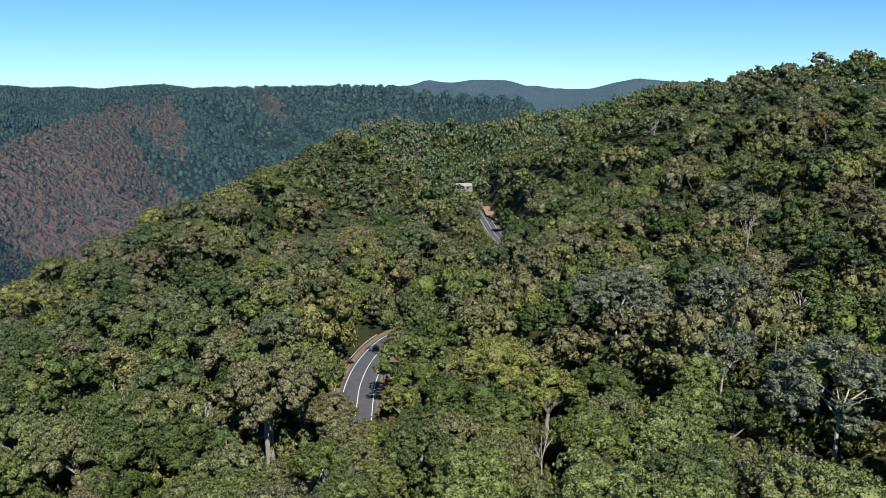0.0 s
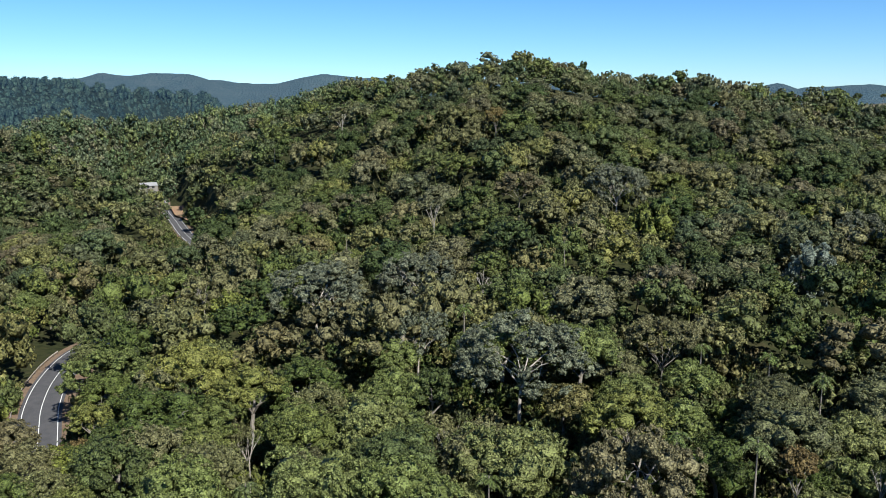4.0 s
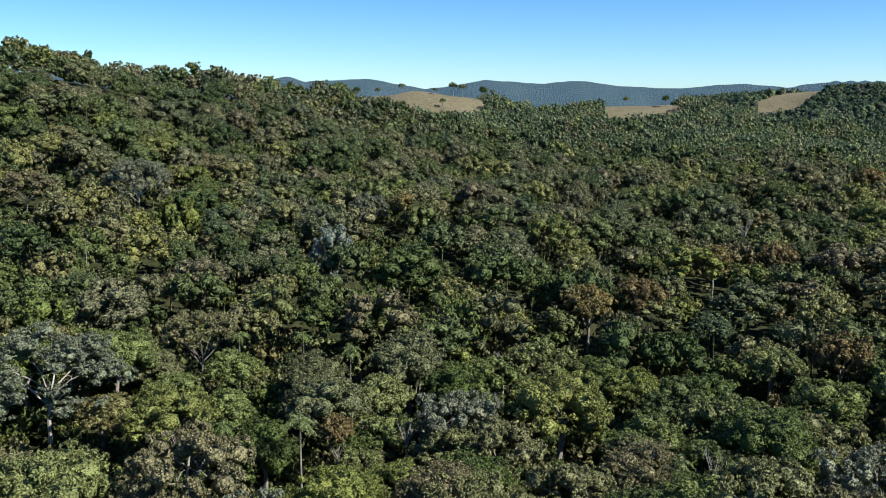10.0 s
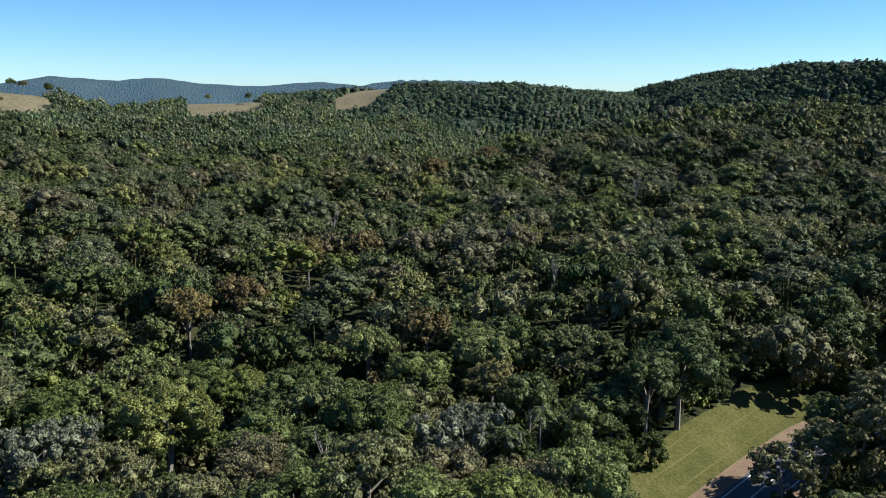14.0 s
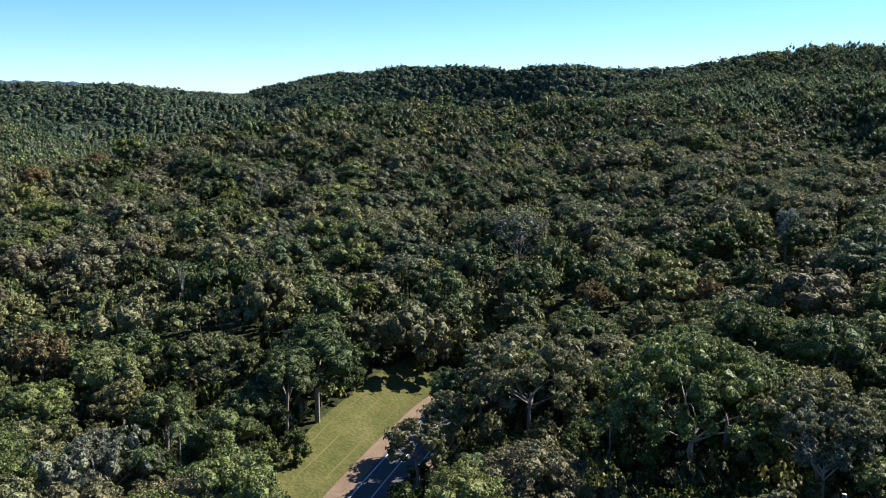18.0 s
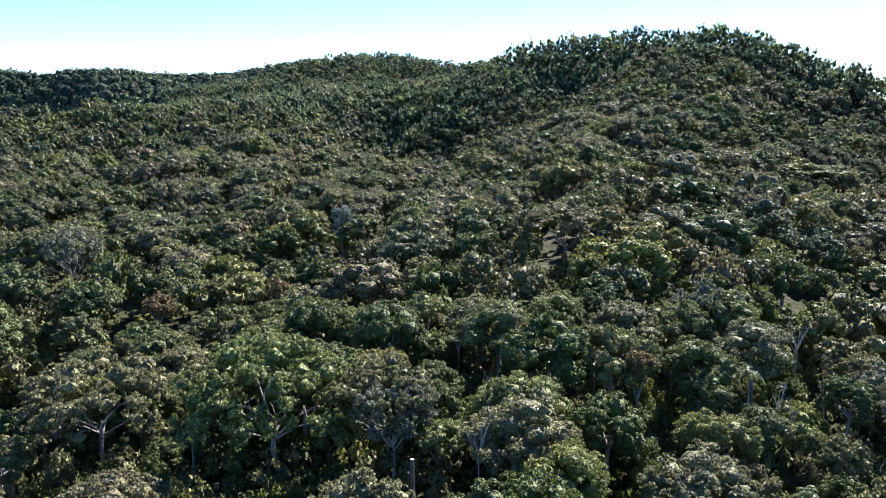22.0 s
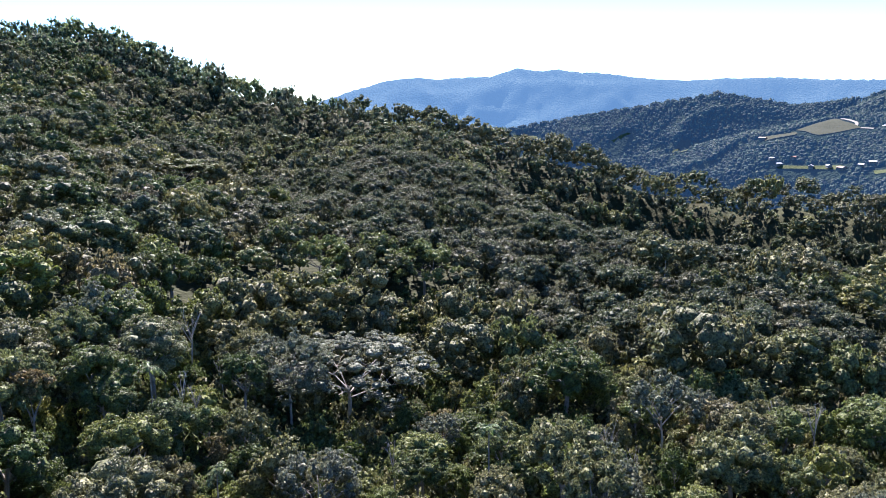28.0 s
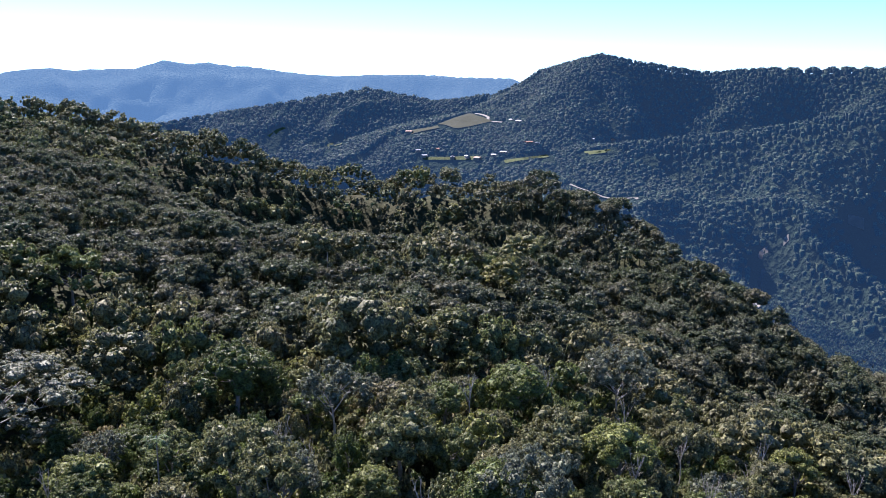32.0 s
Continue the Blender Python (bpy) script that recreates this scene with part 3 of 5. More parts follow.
def crown_shape(seed, lobes, leaves, leaf, flat=0.7, spread=0.66, lobe=(0.24, 0.38), core=2, droop=0.03, hollow=0.25, jitter=0.42, tufts=14, bun=0.66, fringe=0.16, solid=0.82):
    """A crown about 2 across and standing on z = 0: rounded boughs on a dome, tufts over each bough, leaves on each tuft. Leaves share no corners."""
    rng = np.random.RandomState(seed)
    k = np.arange(lobes)
    up = 1 - (k + 0.5) / lobes * (1.0 + hollow)
    a = k * 2.39996 + rng.uniform(0, 6.28) + rng.normal(size=lobes) * 0.3
    ring = np.sqrt(np.maximum(1 - up * up, 0.02))
    d = unit(np.stack([np.cos(a) * ring, np.sin(a) * ring, up], 1) + rng.normal(size=(lobes, 3)) * 0.14)
    c = d * spread * rng.uniform(0.8, 1.1, (lobes, 1)) * np.array([1, 1, flat])
    c[:, 2] += 0.5 * flat
    r = rng.uniform(*lobe, lobes) * (1 - 0.2 * (up < 0.1))
    squash = np.array([1, 1, bun])
    if tufts:
        own = np.repeat(np.arange(lobes), tufts)
        td = unit(rng.normal(size=(len(own), 3)) + d[own] * 0.5 + np.array([0, 0, 0.9]))
        tc = c[own] + td * (r[own] * rng.uniform(0.78, 1.0 + fringe, len(own)))[:, None] * squash
        tr = r[own] * rng.uniform(0.2, 0.36, len(own))
    else:
        td, tc, tr = d, c, r
    who = rng.choice(len(tr), leaves, p=tr * tr / (tr * tr).sum())
    n = unit(rng.normal(size=(leaves, 3)) * 0.8 + td[who] * 0.7 + np.array([0, 0, 0.7]))
    pos = tc[who] + n * (tr[who] * rng.uniform(0.65, 1.1, leaves))[:, None] * squash
    nn = unit(n + rng.normal(size=(leaves, 3)) * jitter)
    tang = unit(np.cross(nn, rng.normal(size=(leaves, 3))))
    bi = np.cross(nn, tang)
    s = leaf * rng.uniform(0.6, 1.4, leaves)[:, None]
    down = np.array([0, 0, -1.0]) * s * droop
    tri = np.stack([pos - tang * s * 0.7 - bi * s * 0.5, pos + tang * s * 0.7 - bi * s * 0.5 + down * 0.5, pos + bi * s * 0.8 + down], 1)
    v = tri.reshape(-1, 3)
    f = np.arange(len(v)).reshape(-1, 3)
    if core:
        if core in (2, 4, 5):
            bv, bf = blob()
        elif core == 1:
            bv = np.array([(1, 0, 0), (-1, 0, 0), (0, 1, 0), (0, -1, 0), (0, 0, 1), (0, 0, -1)], float)
            bf = np.array([(0, 2, 4), (2, 1, 4), (1, 3, 4), (3, 0, 4), (2, 0, 5), (1, 2, 5), (3, 1, 5), (0, 3, 5)])
        else:
            ring = np.arange(5) * 1.2566
            bv = np.concatenate([np.stack([np.cos(ring + q) * q, np.sin(ring + q) * q, np.full(5, h) + rng.uniform(-0.13, 0.13, 5)], 1) * rng.uniform(0.8, 1.2, (5, 1)) for q, h in ((0.5, -9.0), (0.9, 0.3), (0.6, 0.68))] + [np.array([(rng.uniform(-0.15, 0.15), 0.05, 0.88)])])
            bf = np.array([q for m in range(5) for q in ((m, (m + 1) % 5, 5 + m), ((m + 1) % 5, 5 + (m + 1) % 5, 5 + m), (5 + m, 5 + (m + 1) % 5, 10 + m), (5 + (m + 1) % 5, 10 + (m + 1) % 5, 10 + m), (10 + m, 10 + (m + 1) % 5, 15))])
        if core == 3:
            cv, cf = bv * np.array([0.9, 0.9, 1.05 * flat]), bf + len(v)
        else:
            rough = rng.uniform(0.85, 1.12, (lobes, len(bv), 1))
            cv = (bv[None] * rough * (r * (0.62 if core == 5 else solid))[:, None, None] * squash + c[:, None]).reshape(-1, 3)
            cf = (bf[None] + (np.arange(lobes) * len(bv))[:, None, None]).reshape(-1, 3) + len(v)
        v, f = np.concatenate([v, cv]), np.concatenate([f, cf])
    v[:, 2] /= np.percentile(v[:, 2], 99.0)
    return v, f


def tube(points, radii, sides=6):
    v, f = [], []
    for i, p in enumerate(points):
        t = (Vector(points[min(i + 1, len(points) - 1)]) - Vector(points[max(i - 1, 0)])).normalized()
        a = t.orthogonal().normalized()
        b = t.cross(a)
        for k in range(sides):
            w = 2 * math.pi * k / sides
            v.append(tuple(Vector(p) + (a * math.cos(w) + b * math.sin(w)) * radii[i]))
        if i:
            for k in range(sides):
                q, s = (i - 1) * sides + k, (i - 1) * sides + (k + 1) % sides
                f.append((q, s, s + sides))
                f.append((q, s + sides, q + sides))
    return np.array(v), np.array(f)


def join(pieces):
    v, f, n = [], [], 0
    for pv, pf in pieces:
        v.append(pv)
        f.append(np.asarray(pf) + n)
        n += len(pv)
    return np.concatenate(v), np.concatenate(f)


def trunk_shape(seed, height, radius, limbs, reach, up, twigs=2, lean=0.06):
    """A tapered, slightly bent trunk with forking limbs."""
    rng = random.Random(seed)
    bend = [Vector((rng.uniform(-lean, lean) * height, rng.uniform(-lean, lean) * height, 0)) for _ in range(2)]
    pts = [Vector((0, 0, -1.5)), Vector((0, 0, 0.25 * height)), bend[0] * 0.6 + Vector((0, 0, 0.6 * height)), bend[1] + Vector((0, 0, height))]
    pieces = [tube(pts, [radius * 1.25, radius, radius * 0.85, radius * 0.55], 7)]
    for i in range(limbs):
        w = 2 * math.pi * (i + rng.uniform(-0.3, 0.3)) / max(1, limbs)
        base = pts[2].lerp(pts[3], rng.uniform(0.2, 1.0))
        out = Vector((math.cos(w), math.sin(w), 0))
        L = reach * rng.uniform(0.7, 1.1)
        mid = base + out * L * 0.45 + Vector((0, 0, up * rng.uniform(0.35, 0.6)))
        end = base + out * L + Vector((rng.uniform(-0.5, 0.5), rng.uniform(-0.5, 0.5), up * rng.uniform(0.7, 1.1)))
        pieces.append(tube([base, mid, end], [radius * 0.5, radius * 0.33, radius * 0.1], 5))
        for _ in range(twigs):
            a = mid.lerp(end, rng.uniform(0.0, 0.7))
            e = a + Vector((rng.uniform(-1, 1), rng.uniform(-1, 1), rng.uniform(0.2, 1.0))) * L * 0.38
            pieces.append(tube([a, a.lerp(e, 0.55) + Vector((0, 0, 0.2)), e], [radius * 0.2, radius * 0.13, radius * 0.04], 4))
    return join(pieces)


def frond_crown(seed, fronds=13, length=2.6):
    """Arching feather fronds: a rib with a fan of leaflets down both sides."""
    rng = random.Random(seed)
    v, f = [], []
    for i in range(fronds):
        w = 2 * math.pi * (i * 0.382 + rng.uniform(-0.03, 0.03))
        rise = rng.uniform(-0.25, 1.1)
        out = Vector((math.cos(w), math.sin(w), 0))
        side = Vector((-math.sin(w), math.cos(w), 0))
        L = length * rng.uniform(0.85, 1.1)
        pts = []
        for k in range(9):
            t = k / 8
            pts.append(out * L * (t * 0.9) + Vector((0, 0, L * (rise * t - (0.75 + 0.4 * max(rise, 0)) * t * t))))
        for k in range(1, 9):
            t = k / 8
            wide = L * 0.24 * math.sin(math.pi * min(0.97, 0.12 + 0.85 * t)) + 0.05
            for sgn in (-1, 1):
                for h in (0.0, 0.5):
                    p = pts[k - 1].lerp(pts[k], h)
                    q = pts[k - 1].lerp(pts[k], h + 0.42)
                    e = p.lerp(q, 0.5) + side * sgn * wide + (pts[k] - pts[k - 1]).normalized() * wide * 0.55 + Vector((0, 0, -wide * rng.uniform(0.25, 0.8)))
                    n = len(v)
                    v += [tuple(p), tuple(q), tuple(e)]
                    f.append((n, n + 1, n + 2))
    return np.array(v), np.array(f)


# ---- single trees near the camera ----


class Kind:
    """One sort of tree: some trunk and crown meshes, which all its trees share."""

    large = None

    def __init__(self, name, label, leaf_mat, bark, shapes, deep=0.6):
        self.name, self.label, self.made, self.deep = name, label, [], deep * 1.12
        for crown, trunk in shapes:
            c = mesh_of(name + "_crown", *crown, leaf_mat, True) if crown else None
            t = mesh_of(name + "_trunk", *trunk, bark)
            self.made.append((c, t))

    def plant(self, place, height, width, turn, pick, crown_low=0.45, label="", group="trees of the near forest"):
        """height to the crown's top; width across the crown; the crown takes the height above crown_low."""
        crown, trunk = self.made[pick % len(self.made)]
        top = tagged(new(self.name), label or self.label, "tree", group)
        top.matrix_basis = Matrix.Translation(place) @ Matrix.Rotation(turn, 4, "Z")
        t = new("trunk", trunk)
        t.parent = top
        t.scale = (width / 10, width / 10, height / 10)
        if crown:
            c = new("crown", crown)
            c.parent = top
            deep = width / 2 if self.name == "palm_tree" else min(height * (1 - crown_low), width * self.deep)
            c.location = (0, 0, height * 0.97 if self.name == "palm_tree" else height - deep)
            c.scale = (width / 2, width / 2, deep)
        return top


def broad_shapes(seed, n, lobes, leaves, leaf, **kw):
    return [(crown_shape(seed + i, lobes + 3 * (i % 4), leaves, leaf, **kw), trunk_shape(seed + i, 6.0, 0.28, 5, 2.6, 2.2)) for i in range(n)]


BROAD = Kind("broadleaf_tree", "dense green rainforest tree with a billowing crown", M_LEAF, M_BARK, broad_shapes(10, 7, 17, 9000, 0.026, flat=0.72, lobe=(0.22, 0.38)), 0.5)
SHADE = Kind("dark_tree", "dark green rainforest tree with a domed crown", M_DARK, M_BARK, broad_shapes(25, 5, 20, 9000, 0.026, flat=0.85, lobe=(0.2, 0.34), bun=0.75), 0.58)
OLIVE = Kind("olive_tree", "olive-green rainforest tree with a flat layered crown", M_OLIVE, M_BARK, broad_shapes(32, 5, 26, 8500, 0.025, hollow=0.3, flat=0.45, spread=0.78, lobe=(0.15, 0.25), bun=0.55), 0.5)
SLIM = Kind("tall_tree", "slim green rainforest tree with a narrow clumped crown", M_LEAF, M_BARK, broad_shapes(40, 6, 12, 3600, 0.042, spread=0.58, flat=1.0, lobe=(0.24, 0.38), hollow=0.6, bun=0.75), 1.05)
GREY = Kind("grey_tree", "spreading grey-green tree with pale crooked limbs", M_GREY, M_PALE,
            [(crown_shape(60 + i, 30, 8500, 0.025, spread=0.78, lobe=(0.14, 0.24), flat=0.6, hollow=0.3, core=5, tufts=12, bun=0.66), trunk_shape(60 + i, 5.4, 0.17, 8, 3.0, 2.6, 4)) for i in range(4)], 0.58)
YOUNG = Kind("young_tree", "young green tree filling the understorey", M_LEAF, M_BARK, broad_shapes(50, 6, 11, 3600, 0.042, flat=0.8, lobe=(0.26, 0.42)), 0.7)
LIME = Kind("fresh_green_tree", "bright fresh green tree with a rounded leafy crown", M_LIME, M_BARK, broad_shapes(80, 4, 20, 9000, 0.026, flat=0.65, lobe=(0.2, 0.34)), 0.5)
RUST = Kind("rusty_tree", "tree with a dry rust-brown crown", M_RUST, M_BARK, broad_shapes(90, 3, 20, 8000, 0.026, flat=0.5, hollow=0.4, lobe=(0.16, 0.28), bun=0.6), 0.5)
SILVER = Kind("silvery_tree", "tree with drooping silvery pale leaves", M_SILVER, M_BARK, broad_shapes(95, 1, 26, 7000, 0.03, lobe=(0.15, 0.26), flat=0.9, hollow=0.6), 1.0)
SHRUB = Kind("leafy_shrub", "low dark green shrub filling a gap in the canopy", M_DARK, M_BARK, broad_shapes(55, 4, 9, 2000, 0.052, flat=0.8, lobe=(0.26, 0.42)), 0.8)
GREY.large = Kind("grey_tree", "very wide spreading grey-green tree with pale limbs showing", M_GREY, M_PALE,
                  [(crown_shape(160 + i, 64, 24000, 0.0155, spread=0.82, lobe=(0.1, 0.18), flat=0.6, hollow=0.3, core=5, tufts=13, bun=0.66), trunk_shape(160 + i, 5.2, 0.13, 9, 3.1, 2.6, 5)) for i in range(3)], 0.52)
LIME.large = Kind("fresh_green_tree", "very wide light green tree with a layered crown", M_LIME, M_BARK,
                  [(crown_shape(170 + i, 70, 24000, 0.0155, spread=0.86, lobe=(0.09, 0.16), flat=0.45, hollow=0.3, core=1, tufts=13, bun=0.6), trunk_shape(170 + i, 4.6, 0.15, 8, 3.0, 2.4, 3)) for i in range(2)], 0.42)
OLIVE.large = Kind("olive_tree", "wide olive-green tree with a flat layered umbrella crown", M_OLIVE, M_BARK,
                   [(crown_shape(180 + i, 60, 22000, 0.016, spread=0.84, lobe=(0.1, 0.18), flat=0.45, hollow=0.3, core=1, tufts=13, bun=0.5), trunk_shape(180 + i, 4.8, 0.14, 8, 3.0, 2.4, 3)) for i in range(2)], 0.42)
PALM = Kind("palm_tree", "feather palm with arching green fronds", M_PALM, M_BARK, [(frond_crown(100 + i), trunk_shape(100 + i, 10, 0.75, 0, 0, 0, 0, 0.03)) for i in range(3)])
DEAD = Kind("dead_tree", "bare dead tree with bleached grey branches", M_PALE, M_PALE, [(None, trunk_shape(120 + i, 7.2, 0.2, 7, 2.6, 3.0, 4)) for i in range(3)])

rng = np.random.RandomState(11)


def canopy_spot(bearing, height_angle, tall):
    """Where a tree so tall shows its top at that bearing and height angle."""
    d = np.arange(45, 1500, 1.0)
    a = radians(bearing)
    x, y = -np.sin(a) * d, np.cos(a) * d
    z = land(x, y)
    el = np.degrees(np.arctan2(z + tall - EYE, d))
    k = int(np.argmax(el >= height_angle)) if (el >= height_angle).any() else len(d) - 1
    return Vector((x[k], y[k], z[k])), d[k]


TAKEN = []          # x, y, radius of places already planted
FREE = []           # x, y, radius of places with low growth only, so the camera sees past


def special(kind, bearing, height_angle, tall, across, crown_low=0.45, label=""):
    """A tree told apart by its look; across: the width of its crown in degrees."""
    tall += 2.5 if kind in (GREY, RUST, SILVER) and tall > 10 else 0
    p, d = canopy_spot(bearing, height_angle, tall)
    w = min(d * radians(across), 9.0 if kind is DEAD else 34.0) if across else rng.uniform(1.8, 2.4)
    (kind.large if kind.large and w > 15 else kind).plant(p, tall, w, rng.uniform(0, 6.28), int(rng.randint(0, 99)), crown_low, label)
    TAKEN.append((p.x, p.y, w * 0.36 if across else 2.5))
    ahead = 1 - (w * 0.55 + 3) / d
    FREE.append((p.x * ahead, p.y * ahead, max(w * 0.45, 4.5)))
    return p


for q in ((-11.9, -10.6, 19, 7.6, 0.4), (-25.9, -14.4, 20, 10.9, 0.4), (-32.2, -4.1, 20, 4.2, 0.2), (-109.4, -7.8, 20, 4.2, 0.1), (-129.8, -18.5, 15, 7.2, 0.4),
          (-167.0, -16.3, 15, 13.3, 0.4), (-163.0, -15.6, 16, 7.0, 0.3), (-46.9, -6.6, 16, 3.2, 0.3), (-164.7, -23.3, 13, 6.9, 0.3), (-208.6, -16.9, 15, 5.7, 0.3),
          (-188.9, -17.9, 14, 5.7, 0.3), (-18.9, -10.1, 17, 6.1, 0.4), (-18.8, -14.1, 15, 4.9, 0.4)):
    special(GREY, *q)
for q in ((-44.3, -8.8, 17, 3.6, 0.1), (-126.5, -6.9, 18, 1.9, 0.1)):
    special(SILVER, *q)
for q in ((-62.0, -12.7, 17, 4.2, 0.3), (-65.4, -12.0, 17, 3.8, 0.3), (-146.8, -16.3, 14, 2.9, 0.2), (-114.3, -12.1, 15, 3.0, 0.4), (-78.0, -14.4, 15, 4.9, 0.4), (-73.7, -9.2, 16, 3.0, 0.3),
          (-69.9, -9.6, 16, 3.0, 0.3), (-44.5, -21.4, 12, 3.4, 0.2), (-122.0, -11.6, 14, 2.3, 0.3), (-78.6, -4.3, 16, 2.3, 0.3), (-82.3, -3.5, 16, 2.3, 0.3), (-49.3, -6.6, 17, 2.3, 0.3),
          (-24.1, -0.4, 18, 1.9, 0.3)):
    special(RUST, *q)
for q in ((-121.6, -15.6, 23, 14.5, 0.3), (-55.0, -17.9, 15, 7.0, 0.2), (-59.0, -16.6, 16, 6.0, 0.2), (-73.9, -15.7, 16, 4.2, 0.2), (-165.4, -9.2, 16, 4.9, 0.3), (-172.4, -9.7, 16, 6.1, 0.3),
          (-156.4, -5.0, 16, 4.2, 0.4), (-37.6, -16.6, 14, 4.6, 0.2), (1.8, -15.5, 15, 6.1, 0.1), (-133.2, -21.4, 12, 4.2, 0.2), (-36.8, -19.2, 14, 4.9, 0.2), (-199.0, -10.7, 14, 3.0, 0.2),
          (-2.9, -10.9, 15, 3.0, 0.2)):
    special(LIME, *q)
for q in ((-110.3, -15.8, 20, 10.5, 0.2), (-129.3, -17.4, 19, 8.8, 0.2), (-193.5, -21.4, 14, 6.5, 0.3), (-35.5, -14.1, 17, 5.2, 0.2), (-156.7, -3.8, 17, 4.9, 0.6), (-141.6, -6.8, 17, 5.7, 0.6), (-0.6, -20.7, 14, 6.1, 0.3),
          (-89.7, -12.8, 16, 4.9, 0.3), (-88.5, -15.5, 15, 6.2, 0.3), (-25.7, -4.7, 17, 3.4, 0.4), (-143.8, -5.6, 16, 3.4, 0.5), (6.2, -22.3, 12, 4.5, 0.3)):
    special(OLIVE, *q)
for q in ((-182.3, -16.4, 17, 6.5, 0.1), (-144.8, -19.2, 15, 7.2, 0.1), (-93.3, -16.9, 17, 4.9, 0.1), (-85.3, -18.7, 14, 4.9, 0.1), (-73.3, -5.4, 17, 3.4, 0.2), (-155.5, -9.5, 17, 4.6, 0.2)):
    special(SHADE, *q)
for q in ((6.9, -20.3, 11, 4.2, 0.1), (5.2, -20.9, 9, 3.6, 0.1), (2.6, -14.7, 13, 3.6, 0.1), (1.9, -17.0, 13, 3.8, 0.1), (7.9, -19.0, 13, 4.4, 0.2), (8.6, -22.0, 13, 5.0, 0.2), (6.9, -24.2, 12, 5.0, 0.2), (4.4, -23.6, 11, 4.2, 0.2), (3.0, -18.6, 12, 3.4, 0.1)):
    special(BROAD, *q)
for q in ((4.0, -20.6, 6, 3.0, 0.1), (5.4, -21.6, 6, 3.2, 0.1)):
    special(RUST, *q, "dry brown leafless-looking shrub beside the road")
for i, (b, e) in enumerate([(-42.3, -15.9), (-45.5, -16.9), (-41.9, -21.3), (-30.6, -24.8), (-36.7, -21.3), (-28.8, -9.3), (-68.5, -23.4), (-23.8, -24.8), (-2.7, -9.4), (-7.4, -10.0), (-14.0, -8.8),
                            (-22.0, -13.6), (15.1, -20.9), (-6.6, -24.8), (-9.4, -2.8), (-83.8, -22.1), (-86.1, -20.9), (-51.6, -13.4), (-157.8, -23.8), (-153.9, -16.9), (-176.9, -21.9), (-38.0, -15.7), (-81.2, -13.4)]):
    special(PALM, b, e, 13 + 2 * (i % 3), 0, 0.97)
for i, (b, e, tall) in enumerate([(21.6, -17.3, 14), (25.1, -9.1, 12), (-19.9, -6.9, 19), (-13.9, -0.7, 21), (9.3, -13.0, 12), (10.2, -13.2, 11), (-86.8, -10.8, 21), (-54.5, -11.7, 17), (-92.0, -5.5, 21),
                                  (-33.7, -21.4, 12), (-50.3, -16.7, 15), (-56.2, -17.1, 14), (-71.7, -7.7, 18), (-4.5, -12.1, 14), (-23.4, -11.5, 15), (-9.1, -21.6, 12), (-188.6, -9.1, 17), (-156.6, -13.9, 15)]):
    special(DEAD, b, e, tall, 3.0 if i not in (6, 7, 8) else 1.2, 0.4)

for p in stretch(3.0, 9.0, 132, 190)[::3]:
    FREE.append((p.x, p.y, 9.0))
for p in stretch(-106, -88, 80, 170)[::3]:
    FREE.append((p.x * 0.93, p.y * 0.93, 10.0))

for d in range(345, 452, 12):
    p = away(-3.2, d)
    FREE.append((p.x, p.y, 14.0))

# where road and grass keep the trees away, and gaps cleared for the camera's view
def open_ground(x, y):
    r, _ = road_near(x, y)
    b, d = np.degrees(np.arctan2(-x, y)), np.hypot(x, y)
    cut = np.where(d < 158, 3.2, np.where(d < 225, 6.0, 4.0))
    cut = np.where((b < -94) & (b > -107), 5.0, cut)
    verge = (b < -91) & (b > -104.5) & (d > 100) & (d < 174) & (r < 15.5) & (b > -99.7 - (d - 128) * 0.15)
    gap = (b < -2.4) & (b > -4.1) & (d > 396) & (d < 575) | (b < -0.5) & (b > -2.2) & (d > 525) & (d < 626)
    return (r < cut) | verge | gap


def scatter(r0, r1, b0, b1, spacing, seed):
    """Jittered grid of places in a sector."""
    g = np.random.RandomState(seed)
    n = int(r1 / (spacing * 0.87)) + 2
    i, j = np.meshgrid(np.arange(-n, n + 1), np.arange(-n, n + 1))
    x = (i + (j % 2) * 0.5 + g.uniform(-0.38, 0.38, i.shape)) * spacing
    y = (j * 0.87 + g.uniform(-0.38, 0.38, i.shape)) * spacing
    x, y = x.ravel(), y.ravel()
    d, b = np.hypot(x, y), np.degrees(np.arctan2(-x, y))
    turn = (b - b1) % 360
    ok = (d >= r0) & (d < r1) & (turn <= (b0 - b1))
    return x[ok], y[ok]


NEAR = 165.0
# trees that shade the road along the verge
for i, p in enumerate(stretch(-108, -97, 120, 185)[::3]):
    t = Vector((-p.y, p.x, 0)).normalized()
    q = p - t * (8.0 + 2 * (i % 2))
    (OLIVE, BROAD, SHADE)[i % 3].plant((q.x, q.y, float(land(np.array([q.x]), np.array([q.y]))[0])), 13.5 + i % 3, 10.5, i * 1.3, i, 0.15)
    TAKEN.append((q.x, q.y, 4.0))


# trees on the bank outside the bend
for i, (b, d) in enumerate(((8.3, 223), (7.3, 232), (6.1, 242), (4.9, 252), (3.7, 262), (7.9, 246), (5.7, 260), (9.2, 236), (9.6, 214))):
    q = away(b, d)
    (BROAD, SHADE, LIME, OLIVE)[i % 4].plant((q.x, q.y, float(land(np.array([q.x]), np.array([q.y]))[0])), 10.0 + 1.5 * (i % 3), 9.5 + i % 3, i * 1.3, i, 0.05)
    TAKEN.append((q.x, q.y, 3.5))


